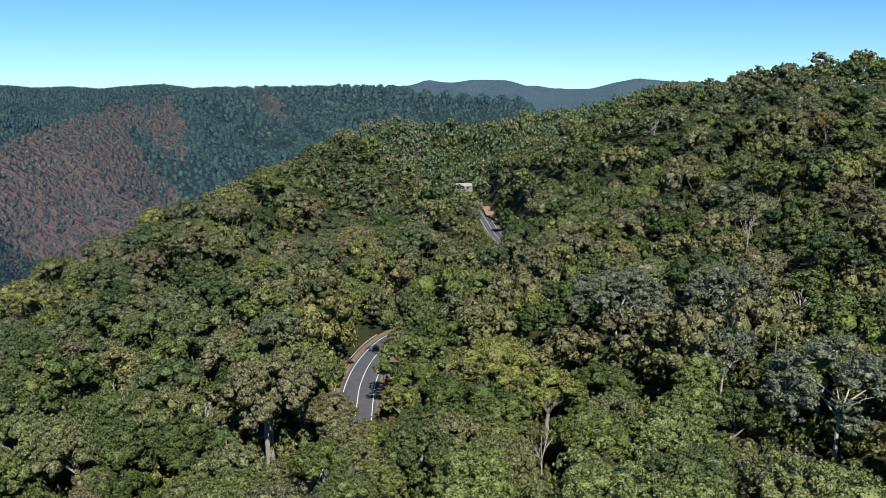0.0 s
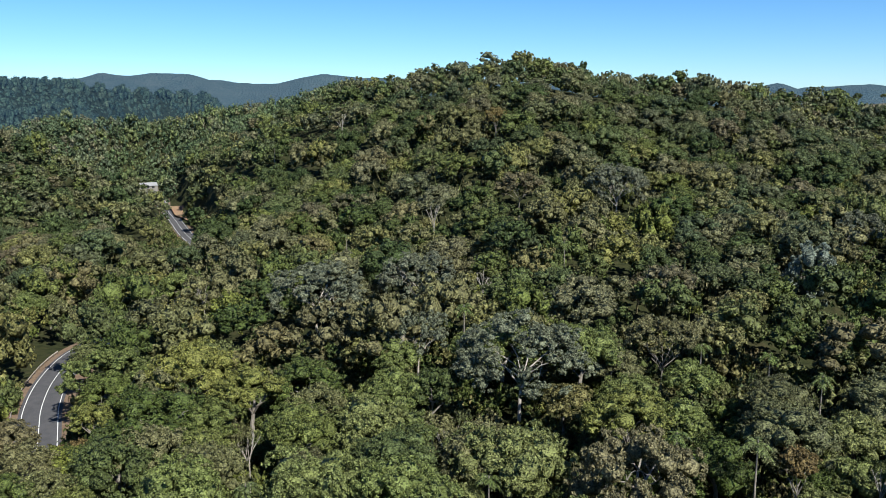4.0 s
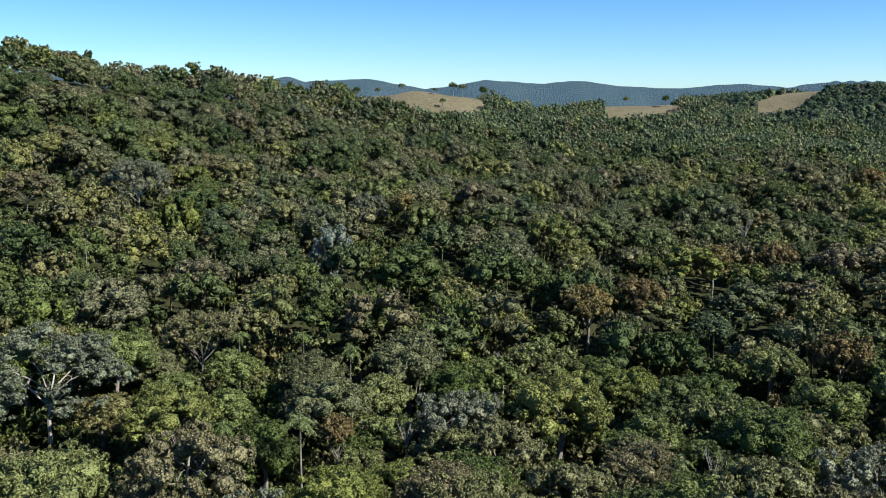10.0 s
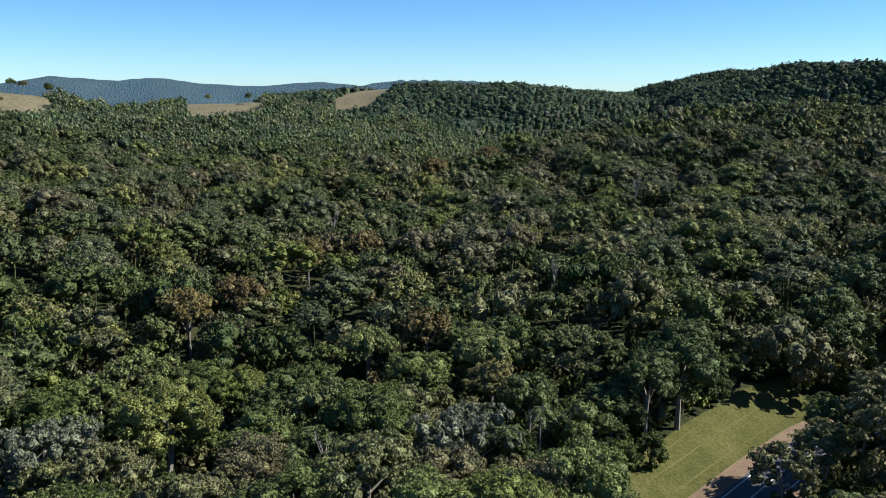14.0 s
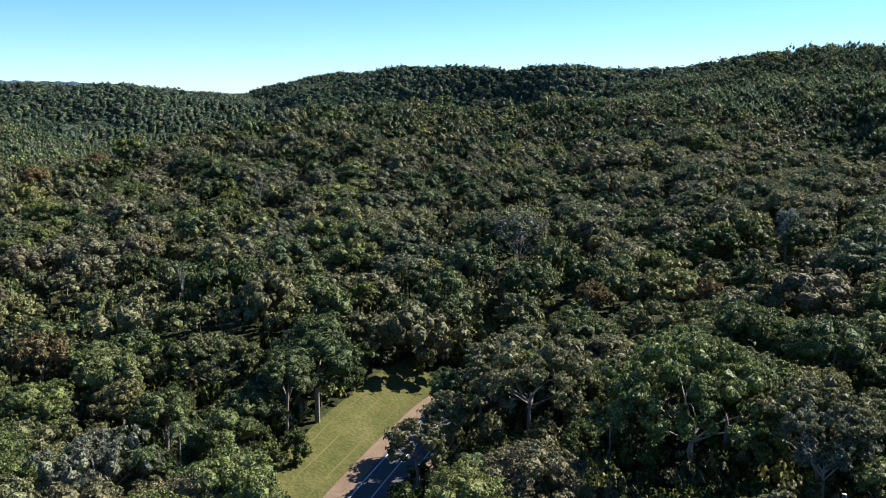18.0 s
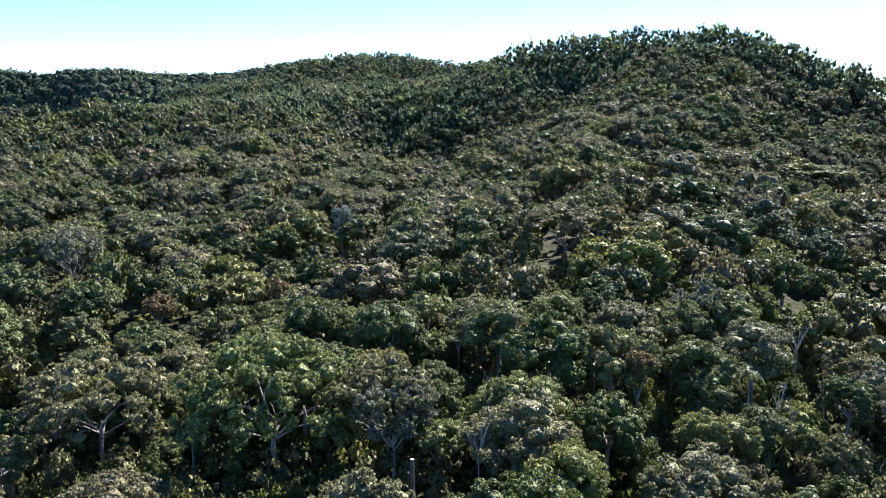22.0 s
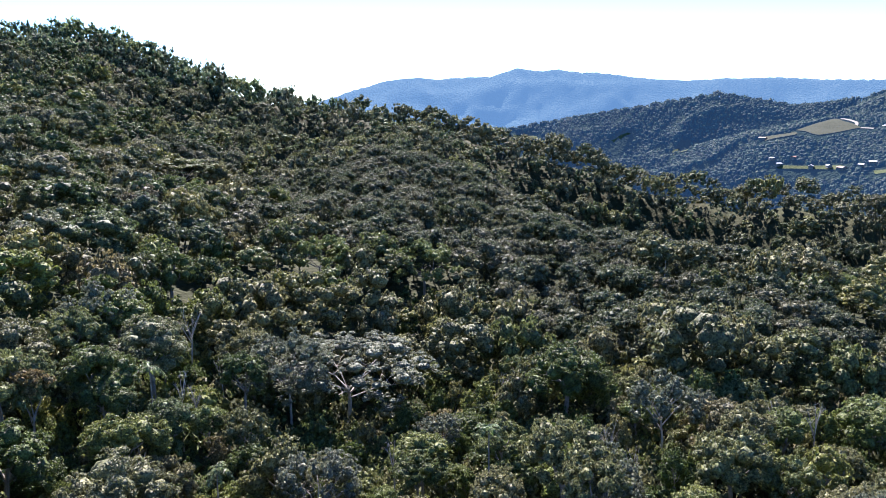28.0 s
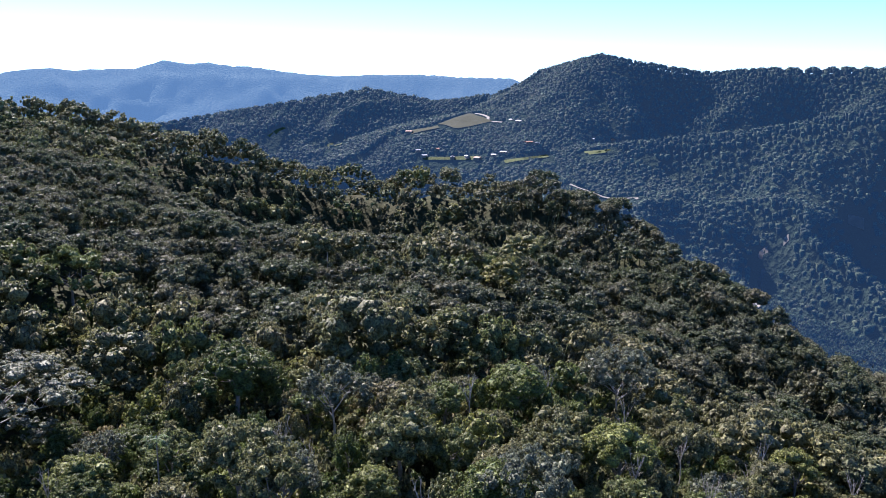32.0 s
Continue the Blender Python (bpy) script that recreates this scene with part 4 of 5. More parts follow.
# trees close over the road where it climbs into the wood
for i, p in enumerate(stretch(-156, -109, 176, 400)[::2]):
    nxt = ROAD_LINE[min(ROAD_LINE.index(p) + 1, len(ROAD_LINE) - 1)] - p
    q = p + Vector((nxt.y, -nxt.x, 0)).normalized() * (7.5 + i % 2)
    (BROAD, OLIVE, SHADE, BROAD)[i % 4].plant((q.x, q.y, float(land(np.array([q.x]), np.array([q.y]))[0])), 13.0 + 1.5 * (i % 3), 10.5 + i % 3, i * 1.7, i, 0.1)
    TAKEN.append((q.x, q.y, 4.0))


# shrubs and young trees close the wood's edge along the verge
for i, p in enumerate(stretch(-112, -84, 84, 176)):
    nxt = ROAD_LINE[min(ROAD_LINE.index(p) + 1, len(ROAD_LINE) - 1)] - p
    side = Vector((nxt.y, -nxt.x, 0)).normalized()
    for k, off in enumerate((-20.5, -23.0)):
        q = p + side * (off - 0.8 * math.sin(i * 1.7 + k))
        if i % 2 == k:
            (SHRUB, YOUNG, SHRUB)[i % 3].plant((q.x, q.y, float(land(np.array([q.x]), np.array([q.y]))[0]) - 0.4), 4.0 + 1.2 * (i % 4) + 2.5 * k, 5.2 + 0.6 * (i % 3), i * 1.9, i, 0.0)


def thin_out(x, y):
    ok = ~open_ground(x, y)
    for tx, ty, tr in TAKEN:
        ok &= np.hypot(x - tx, y - ty) > tr
    return x[ok], y[ok]


def low_only(x, y):
    low = np.zeros(len(x), bool)
    for fx, fy, fr in FREE:
        low |= np.hypot(x - fx, y - fy) < fr
    return low


def gum_side(x, y):
    """The drier slope down to the great valley, where slim small gums grow."""
    b = np.degrees(np.arctan2(-x, y))
    b = b - 360 * (b > 60)
    return b < -158 - 14 * fbm(x, y, 70, 2, 91)


x, y = thin_out(*scatter(58, NEAR, 38, -236, 12.8, 20))
keep = ~low_only(x, y)
x, y = x[keep], y[keep]
z = land(x, y)
patch, stand, dry_side = fbm(x, y, 60, 2, 55), fbm(x, y, 45, 2, 57), gum_side(x, y)
for i in range(len(x)):
    place = (x[i], y[i], z[i] - 0.3)
    u, turn, big = rng.rand(), rng.uniform(0, 6.28), rng.beta(0.9, 1.6)
    kind = GREY if u < 0.045 else LIME if u < 0.06 + 0.4 * (patch[i] > 0.08) else RUST if u < 0.085 else OLIVE if u < 0.34 else SHADE if u < 0.58 + 0.2 * (patch[i] < -0.1) else BROAD
    w, tall = 10.5 + 10 * big, 11.5 + 10 * (0.6 * big + 0.4 * rng.rand()) + 5 * stand[i]
    tall = min(tall, 4.5 + 1.05 * w)
    if dry_side[i]:
        kind = GREY if u < 0.20 else OLIVE if u < 0.50 else SLIM if u < 0.68 else kind
        w, tall = w * 0.72, tall * 0.86
    kind.plant(place, tall, w, turn, i, 0.12)
    TAKEN.append((x[i], y[i], w * 0.34))
x, y = thin_out(*scatter(58, NEAR, 38, -236, 6.4, 21))
z, low, dry_side = land(x, y), low_only(x, y), gum_side(x, y)
for i in range(len(x)):
    place = (x[i], y[i], z[i] - 0.3)
    u, turn, big = rng.rand(), rng.uniform(0, 6.28), rng.beta(1.3, 2.4)
    if low[i]:
        SHRUB.plant(place, rng.uniform(4.0, 7.5), rng.uniform(5.0, 7.0), turn, i, 0.05)
    elif u < 0.07 and not dry_side[i]:
        PALM.plant(place, rng.uniform(6, 11), 2.0 * rng.uniform(0.9, 1.3), turn, i, 0.97)
    elif u < 0.12:
        DEAD.plant(place, rng.uniform(11, 16), 6, turn, i)
    elif u < 0.18:
        LIME.plant(place, 6 + 6 * big, 4.5 + 4 * big, turn, i, 0.1)
    elif u < 0.42 + 0.2 * dry_side[i]:
        SLIM.plant(place, 7 + 6 * big, 4.2 + 3.2 * big, turn, i, 0.1)
    elif u < 0.435:
        RUST.plant(place, 6 + 6 * big, 4.5 + 4 * big, turn, i, 0.1)
    elif u < 0.54:
        OLIVE.plant(place, 5.5 + 6 * big, 6 + 5 * big, turn, i, 0.1)
    elif u < 0.71:
        SHADE.plant(place, 5.5 + 6 * big, 6 + 4.5 * big, turn, i, 0.1)
    else:
        YOUNG.plant(place, 5 + 6 * big, 5.5 + 4.5 * big, turn, i, 0.08)

# ---- open fields on the far hills ----


def on_land(bearing, height_angle, d0=300, d1=3000):
    """Where a line of sight meets the land."""
    d = np.arange(d0, d1, 4.0)
    a = radians(bearing)
    x, y = -np.sin(a) * d, np.cos(a) * d
    el = np.degrees(np.arctan2(land(x, y) - EYE, d))
    k = int(np.argmax(el >= height_angle)) if (el >= height_angle).any() else len(d) - 1
    return Vector((x[k], y[k], float(land(x[k:k + 1], y[k:k + 1])[0])))


FIELD_AT = []


def field(name, label, corners, mat, d0, d1, steps=12):
    """A clearing shaped to fill four corners of the camera's view: bearing and height angle, round its edge."""
    u, w = [q.ravel() for q in np.meshgrid(np.linspace(0, 1, steps + 1), np.linspace(0, 1, steps + 1), indexing="ij")]
    b, e = [corners[0][k] * (1 - u) * (1 - w) + corners[1][k] * u * (1 - w) + corners[2][k] * u * w + corners[3][k] * (1 - u) * w for k in (0, 1)]
    b, e = np.radians(b + 0.09 * np.sin(7 * w + b)), e + 0.03 * np.sin(9 * u + b)
    d = np.arange(d0, d1, 12.0)
    lx, ly = -np.sin(b)[:, None] * d, np.cos(b)[:, None] * d
    rise = np.degrees(np.arctan2(land(lx, ly) - EYE, d)) - e[:, None]
    k = np.clip(np.argmax(rise >= 0, axis=1), 1, None)
    row = np.arange(len(k))
    r0, r1 = rise[row, k - 1], rise[row, k]
    t = np.clip(r0 / np.minimum(r0 - r1, -1e-6), 0, 1)
    at = d[k - 1] + 12.0 * t
    v = np.stack([-np.sin(b) * at, np.cos(b) * at, EYE + np.tan(np.radians(e)) * at + 1.6], 1)
    v = np.array(v)
    FIELD_AT.append(v[:, :2])
    q = [(i * (steps + 1) + j, (i + 1) * (steps + 1) + j, (i + 1) * (steps + 1) + j + 1, i * (steps + 1) + j + 1) for i in range(steps) for j in range(steps)]
    return tagged(new(name, mesh_of(name, v, np.array(q), mat, True)), label, "field", kind="structure")


def in_field(x, y):
    """On a clearing, or so near in front of one that a tree would hide it."""
    hit = np.zeros(len(x), bool)
    d = np.hypot(x, y)
    for pts in FIELD_AT:
        fd = np.hypot(pts[:, 0], pts[:, 1])
        close = np.nonzero((np.abs(d - fd.mean()) < np.ptp(fd) + 120) & (np.hypot(x - pts[:, 0].mean(), y - pts[:, 1].mean()) < np.ptp(pts[:, 0]) + np.ptp(pts[:, 1]) + 120))[0]
        for ahead in (0, 13):
            t = 1 + ahead / d[close]
            near = (pts[None, :, 0] - (x[close] * t)[:, None]) ** 2 + (pts[None, :, 1] - (y[close] * t)[:, None]) ** 2
            hit[close] |= near.min(1) < 110
    return hit


M_MEADOW = surface("green_meadow", [(0.045, 0.062, 0.027), (0.059, 0.076, 0.032), (0.081, 0.087, 0.043)], 0.03, 0.95, 0.1, 0.3)
M_GRAZED = surface("grazed_slope", [(0.020, 0.027, 0.016), (0.028, 0.034, 0.021), (0.036, 0.040, 0.026)], 0.03, 0.95, 0.1, 0.3)
field("earth_bank", "raw orange earth bank cut beside the road", [(-2.55, -6.75), (-2.95, -7.35), (-3.95, -7.75), (-3.75, -6.75)], M_CLAY, 440, 700)
field("hill_field", "bare tan grazing slope above the village", [(-196.0, -2.15), (-197.4, -2.45), (-199.8, -1.95), (-198.3, -1.42)], M_GRAZED, 1200, 2300)
field("hill_field", "pale cleared strip below the grazing slope", [(-194.2, -2.65), (-194.4, -2.85), (-196.2, -2.42), (-196.0, -2.25)], M_GRAZED, 1200, 2300)
field("village_green", "sunlit green paddocks between village houses", [(-200.6, -4.55), (-200.7, -4.75), (-203.5, -4.3), (-203.3, -4.1)], M_MEADOW, 1200, 2300)
field("village_green", "sunlit green paddocks between village houses", [(-205.9, -3.92), (-206.3, -4.08), (-207.8, -3.86), (-207.5, -3.70)], M_MEADOW, 1200, 2300)
field("village_green", "sunlit green paddocks between village houses", [(-195.0, -4.35), (-195.2, -4.6), (-199.0, -4.5), (-198.9, -4.3)], M_MEADOW, 1200, 2300)
field("valley_field", "pale green field at the foot of the blue ranges", [(-178.3, -2.52), (-178.4, -2.72), (-180.1, -2.82), (-180.0, -2.66)], M_MEADOW, 1200, 2600)
field("valley_field", "narrow cleared strip running up a wooded hill", [(-184.8, -2.9), (-185.0, -3.05), (-186.1, -2.45), (-185.9, -2.4)], M_MEADOW, 1200, 2600)
field("valley_field", "small clearing beside dark trees in the valley", [(-188.7, -3.6), (-188.8, -3.85), (-189.7, -3.5), (-189.6, -3.2)], M_MEADOW, 1200, 2600)

TRACKS = (([(-205.0, -6.07), (-206.0, -6.43), (-206.9, -6.74), (-209.5, -6.88)], 7), ([(-218.9, -9.19), (-217.5, -10.07), (-217.3, -10.55)], 6),
                  ([(-218.0, -11.57), (-217.4, -12.15), (-217.1, -12.71), (-217.5, -13.39)], 6), ([(-222.2, -7.63), (-223.1, -7.84)], 7), ([(-198.6, -1.45), (-199.4, -1.67), (-199.5, -1.96), (-200.4, -2.03)], 6))
for pts, wide in TRACKS:
    FIELD_AT.append(np.array([(p.x, p.y) for p in smooth_line([on_land(b, e, 900, 2300) for b, e in pts], 6.0)]))

# ---- the woods beyond, past counting ----


def woods(name, label, x, y, seed, templates, mat, tall, wide, tints=None, sink=0.12, full=False, root=0.5, squat=(0.45, 0.8), smooth=False):
    g = np.random.RandomState(seed)
    z, stand = land(x, y), fbm(x, y, 50, 2, 58) * (tall[1] > 12)
    pick = g.randint(0, len(templates), len(x))
    V, T, F, n = [], [], [], 0
    for k, (tv, tf) in enumerate(templates):
        m = np.nonzero(pick == k)[0]
        if not len(m):
            continue
        big = g.beta(1.0, 1.7, len(m))
        h, w = tall[0] + (tall[1] - tall[0]) * (0.75 * big + 0.25 * g.rand(len(m))) + 5 * stand[m], (wide[0] + (wide[1] - wide[0]) * big) / 2
        a = g.uniform(0, 6.28, len(m))
        c, s = np.cos(a)[:, None], np.sin(a)[:, None]
        px, py = tv[None, :, 0] * w[:, None], tv[None, :, 1] * w[:, None]
        vx, vy = px * c - py * s + x[m][:, None], px * s + py * c + y[m][:, None]
        deep = h + root if full else np.minimum(h * (1 - sink), 2 * w * g.uniform(*squat, len(m)))
        vz = np.where(tv[None, :, 2] < -2, (z[m] - root)[:, None], tv[None, :, 2] * deep[:, None] + (z[m] + h - deep)[:, None])       # the foot of a far crown stands on the ground
        V.append(np.stack([vx, vy, vz], -1).reshape(-1, 3))
        F.append((tf[None] + (np.arange(len(m)) * len(tv))[:, None, None]).reshape(-1, 3) + n)
        n += len(m) * len(tv)
        own = g.rand(len(m)) if tints is None else tints[m]
        T.append(np.repeat(own, len(tv)))
    ob = new(name, mesh_of(name, np.concatenate(V), np.concatenate(F), mat, smooth, np.concatenate(T)))
    return tagged(ob, label, "forest", kind="stuff")


# what the camera can see, to leave out hidden trees: the height angle that nearer tree tops reach, bearing by bearing
BIN = np.radians(np.arange(-180, 180, 0.5))
RING = np.concatenate([np.arange(70, 400, 10), np.arange(400, 3300, 20)]).astype(float)
sr, sb = np.meshgrid(RING, BIN, indexing="ij")
sx, sy = -np.sin(sb) * sr, np.cos(sb) * sr
SIGHT = np.maximum.accumulate(np.arctan2(land(sx, sy) + np.where(sr < 380, 1.0, 7.0) - EYE, sr), axis=0)


def seen(x, y, tall, keep, seed):
    d, b = np.hypot(x, y), np.arctan2(-x, y)
    i = np.clip(np.searchsorted(RING, d - 15) - 1, 0, len(RING) - 1)
    j = np.round((b - BIN[0]) / (BIN[1] - BIN[0])).astype(int) % len(BIN)
    top = np.arctan2(land(x, y) + tall - EYE, d)
    return (top > SIGHT[i, j]) | (np.random.RandomState(seed).rand(len(x)) < keep)


MID = [crown_shape(200 + i, 11 + 3 * (i % 3), 1100, 0.054, hollow=0.5, lobe=(0.22, 0.36), flat=0.5 + 0.12 * (i % 4), core=4, tufts=9) for i in range(7)]
FARTHER = [crown_shape(215 + i, 10 + 2 * (i % 3), 460, 0.08, hollow=0.7, lobe=(0.22, 0.36), flat=0.5 + 0.12 * (i % 4), core=4, tufts=6, solid=0.85) for i in range(7)]


def two_layers(r0, r1, b0, b1, seed, wide):
    """Places for large trees, and for smaller ones in the gaps between: x, y and which are large."""
    bx, by = scatter(r0, r1, b0, b1, wide, seed)
    x, y = scatter(r0, r1, b0, b1, wide * 0.55, seed + 50)
    cell = {}
    for i, (px, py) in enumerate(zip(bx, by)):
        cell.setdefault((int(px // wide), int(py // wide)), []).append((px, py))
    keep = np.ones(len(x), bool)
    for i, (px, py) in enumerate(zip(x, y)):
        ci, cj = int(px // wide), int(py // wide)
        for di in (-1, 0, 1):
            for dj in (-1, 0, 1):
                for qx, qy in cell.get((ci + di, cj + dj), ()):
                    if (px - qx) ** 2 + (py - qy) ** 2 < (wide * 0.36) ** 2:
                        keep[i] = False
    return (bx, by), (x[keep], y[keep])


LARGE, SMALL, HILL = ((12, 22.5), (9, 21)), ((6, 14), (5, 10)), ((10, 19), (8, 18))
CELL = 32.0


def cell_of(x, y):
    """The six-sided cell that a place lies in, as whole numbers, and its middle."""
    best = None
    for dj in (0, 1):
        j = np.floor(y / (CELL * 0.866)) + dj
        i = np.round(x / CELL - 0.5 * (j % 2))
        cx, cy = (i + 0.5 * (j % 2)) * CELL, j * CELL * 0.866
        d = (x - cx) ** 2 + (y - cy) ** 2
        best = (d, i, j, cx, cy) if best is None else tuple(np.where(d < best[0], p, q) for p, q in zip((d, i, j, cx, cy), best))
    return best[1].astype(int), best[2].astype(int), best[3], best[4]


def grove(seed, gums):
    """Some dozen crowns that fill one cell, large ones and small ones in the gaps, each with its tint."""
    g = np.random.RandomState(seed)
    V, F, T, n = [], [], [], 0
    wide = 9.6 if gums else 12.2
    for k, (x, y) in enumerate(two_layers(0, 22, 180, -180, seed, wide)):
        i, j, _, _ = cell_of(x + 0.01, y + 0.01)
        for px, py in zip(x[(i == 0) & (j == 0)], y[(i == 0) & (j == 0)]):
            big = g.beta(1.0, 1.5)
            if k == 0:
                flat = g.choice([0.4, 0.55, 0.7, 0.9])
                shape = crown_shape(g.randint(9999), 13 + g.randint(9), 2300, 0.04, flat=flat, hollow=0.2, lobe=(0.2, 0.35), spread=0.7, core=4, tufts=12, bun=0.55 if flat < 0.6 else 0.72)
                w, h = (4.4 + 5.4 * big, 11 + 11 * (0.6 * big + 0.4 * g.rand())) if not gums else (3.2 + 3.2 * big, 10 + 7 * (0.6 * big + 0.4 * g.rand()))
                deep = min(h * 0.9, 2 * w * (0.24 + 0.36 * flat) + 0.8)
            else:
                shape = crown_shape(g.randint(9999), 8, 650, 0.07, flat=0.85, hollow=0.4, lobe=(0.26, 0.4), core=4, tufts=9)
                w, h = 2.6 + 2.2 * big, 5 + 6 * (0.6 * big + 0.4 * g.rand())
                deep = h * 0.9
            stem = tube([Vector((0, 0, -6.0)), Vector((0, 0, h - 0.5 * deep))], [0.3, 0.2], 4)
            turn = g.uniform(0, 6.28)
            c, q = math.cos(turn), math.sin(turn)
            v = shape[0] * np.array([w, w, deep])
            v = np.stack([v[:, 0] * c - v[:, 1] * q, v[:, 0] * q + v[:, 1] * c, v[:, 2] + h - deep], 1)
            v, f = join([(v, shape[1]), stem])
            V.append(v + np.array([px, py, 0.0]))
            F.append(f + n)
            n += len(v)
            T.append(np.full(len(v), g.uniform(0.38, 0.9) if gums else g.rand()))
    return mesh_of("grove", np.concatenate(V), np.concatenate(F), M_GUM if gums else M_GROVE, True, np.concatenate(T))


RAIN_GROVES, GUM_GROVES = [grove(400 + i, False) for i in range(9)], [grove(440 + i, True) for i in range(5)]
GROVES = set()
ci, cj = np.meshgrid(np.arange(-14, 15), np.arange(-16, 17))
ci, cj = ci.ravel(), cj.ravel()
cx, cy = (ci + 0.5 * (cj % 2)) * CELL, cj * CELL * 0.866
cd, cb = np.hypot(cx, cy), np.degrees(np.arctan2(-cx, cy))
ok = (cd > NEAR + 17) & (cd < 425) & ((cb + 240) % 360 < 282)
shown = np.zeros(len(cx), bool)
for ox, oy in ((0, 0), (15, 0), (-15, 0), (0, 15), (0, -15)):
    ok &= ~open_ground(cx + ox, cy + oy)
    shown |= seen(cx + ox, cy + oy, 20, 0.0, 1)
for tx, ty, tr in TAKEN:
    ok &= np.hypot(cx - tx, cy - ty) > 15 + tr
for fx, fy, fr in FREE:
    ok &= np.hypot(cx - fx, cy - fy) > 14 + fr
gum = gum_side(cx, cy)
for k in np.nonzero(ok)[0]:
    GROVES.add((int(ci[k]), int(cj[k])))
    if not shown[k]:
        continue
    px, py = np.array([cx[k], cx[k] + 12, cx[k] - 12, cx[k], cx[k]]), np.array([cy[k], cy[k], cy[k], cy[k] + 12, cy[k] - 12])
    z = land(px, py)
    rise = Vector((-(z[1] - z[2]) / 24, -(z[3] - z[4]) / 24, 1)).normalized()
    kinds = GUM_GROVES if gum[k] else RAIN_GROVES
    g = np.random.RandomState(9000 + k)
    ob = new("middle_forest", kinds[g.randint(len(kinds))])
    ob.matrix_basis = Matrix.Translation((cx[k], cy[k], float(0.5 * z[0] + 0.125 * z[1:].sum()) + 3.5 * float(fbm(px[:1], py[:1], 60, 2, 58)[0]))) @ rise.to_track_quat("Z", "Y").to_matrix().to_4x4() @ Matrix.Rotation(math.pi / 3 * g.randint(6), 4, "Z") @ Matrix.Diagonal((1, 1, g.uniform(0.92, 1.12), 1))
    tagged(ob, "slim grey-green gums on the dry slope" if gum[k] else "dense mixed green rainforest canopy on the slopes", "forest", kind="stuff")

MID_SMALL = [crown_shape(205 + i, 7, 330, 0.09, hollow=0.4, lobe=(0.28, 0.42), flat=0.8, core=4, tufts=8) for i in range(5)]
FARTHER_SMALL = [crown_shape(222 + i, 6, 110, 0.15, lobe=(0.32, 0.46), flat=0.8, core=1, tufts=6) for i in range(4)]
for part_, r0, r1, shapes, seed in ((0, NEAR, 425, (MID, MID_SMALL), 22), (1, 408, 560, (FARTHER, FARTHER_SMALL), 26)):
    for k, (x, y) in enumerate(two_layers(r0, r1, 40, -238, seed, 12.5)):
        ok = ~open_ground(x, y) & ~low_only(x, y) & seen(x, y, 18, 0.04, 1)
        for tx, ty, tr in TAKEN:
            ok &= np.hypot(x - tx, y - ty) > tr
        x, y = x[ok], y[ok]
        ti, tj, tx, ty = cell_of(x, y)
        ok = np.array([(a, b) not in GROVES for a, b in zip(ti.tolist(), tj.tolist())]) & ((np.hypot(tx, ty) >= 425) == (part_ == 1))
        x, y = x[ok], y[ok]
        own = np.random.RandomState(71 + part_ + 10 * k).rand(len(x))
        own = np.where(gum_side(x, y), 0.42 + 0.42 * own, np.clip(own + 0.35 * fbm(x, y, 55, 2, 66), 0, 1))      # like grows by like; greyer leaves on the dry side
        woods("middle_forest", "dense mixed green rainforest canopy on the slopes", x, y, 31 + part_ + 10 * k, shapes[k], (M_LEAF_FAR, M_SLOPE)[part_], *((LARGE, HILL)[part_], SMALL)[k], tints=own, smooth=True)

FAR = [crown_shape(230 + i, 13 + i % 3, 130, 0.1, hollow=0.8, lobe=(0.2, 0.31), flat=0.8, core=1, tufts=5, solid=0.8) for i in range(6)]
FAR_SMALL = [crown_shape(240 + i, 6, 50, 0.2, hollow=0.9, lobe=(0.34, 0.46), flat=0.9, core=1, tufts=4, solid=1.0) for i in range(4)]
for k, (x, y) in enumerate(two_layers(560, 1000, 40, -240, 23, 12.0)):
    ok = ~open_ground(x, y) & ~pasture(x, y) & seen(x, y, 18, 0.05, 2)
    x, y = x[ok], y[ok]
    b = np.degrees(np.arctan2(-x, y))
    # the valley trees take the leaves with haze glow painted in
    deep_valley = ((b - 360 * (b > 60)) < -200) | (b > 24) & (b < 60)
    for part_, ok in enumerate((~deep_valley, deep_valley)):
        woods("far_forest", ("dark green forest covering the hills", "forest deep in the great valley, its blue painted in as haze")[part_], x[ok], y[ok], 33 + 10 * k, (FAR, FAR_SMALL)[k], (M_HILL, M_HAZE_BLUE)[part_], *(((9, 17), (11, 20)), SMALL)[k], root=2.0, sink=0.0, squat=(1.0, 1.4), smooth=True)

HAZE = [crown_shape(250 + i, 5, 7, 0.3, lobe=(0.35, 0.5), flat=0.6 + 0.1 * i, core=3, tufts=0) for i in range(4)]
x, y = scatter(1000, 3100, 46, -242, 8.4, 24)
ok = ~pasture(x, y) & seen(x, y, 13, 0.0, 3)
x, y = x[ok], y[ok]
ok = ~in_field(x, y)
x, y = x[ok], y[ok]
dry = scorched(x, y) & (np.random.RandomState(6).rand(len(x)) < 0.35 + 2.5 * (fbm(x, y, 260, 4, 61) + 0.42))
bearing_ = np.degrees(np.arctan2(-x, y))
hill = ~dry & (bearing_ < -55) & (bearing_ > -150) & (np.hypot(x, y) < 2000)
thin = ~dry | (np.random.RandomState(5).rand(len(x)) < 0.7)
# north and south differ in how much haze glow their leaves carry
north = (bearing_ > -40) & (bearing_ < 70)
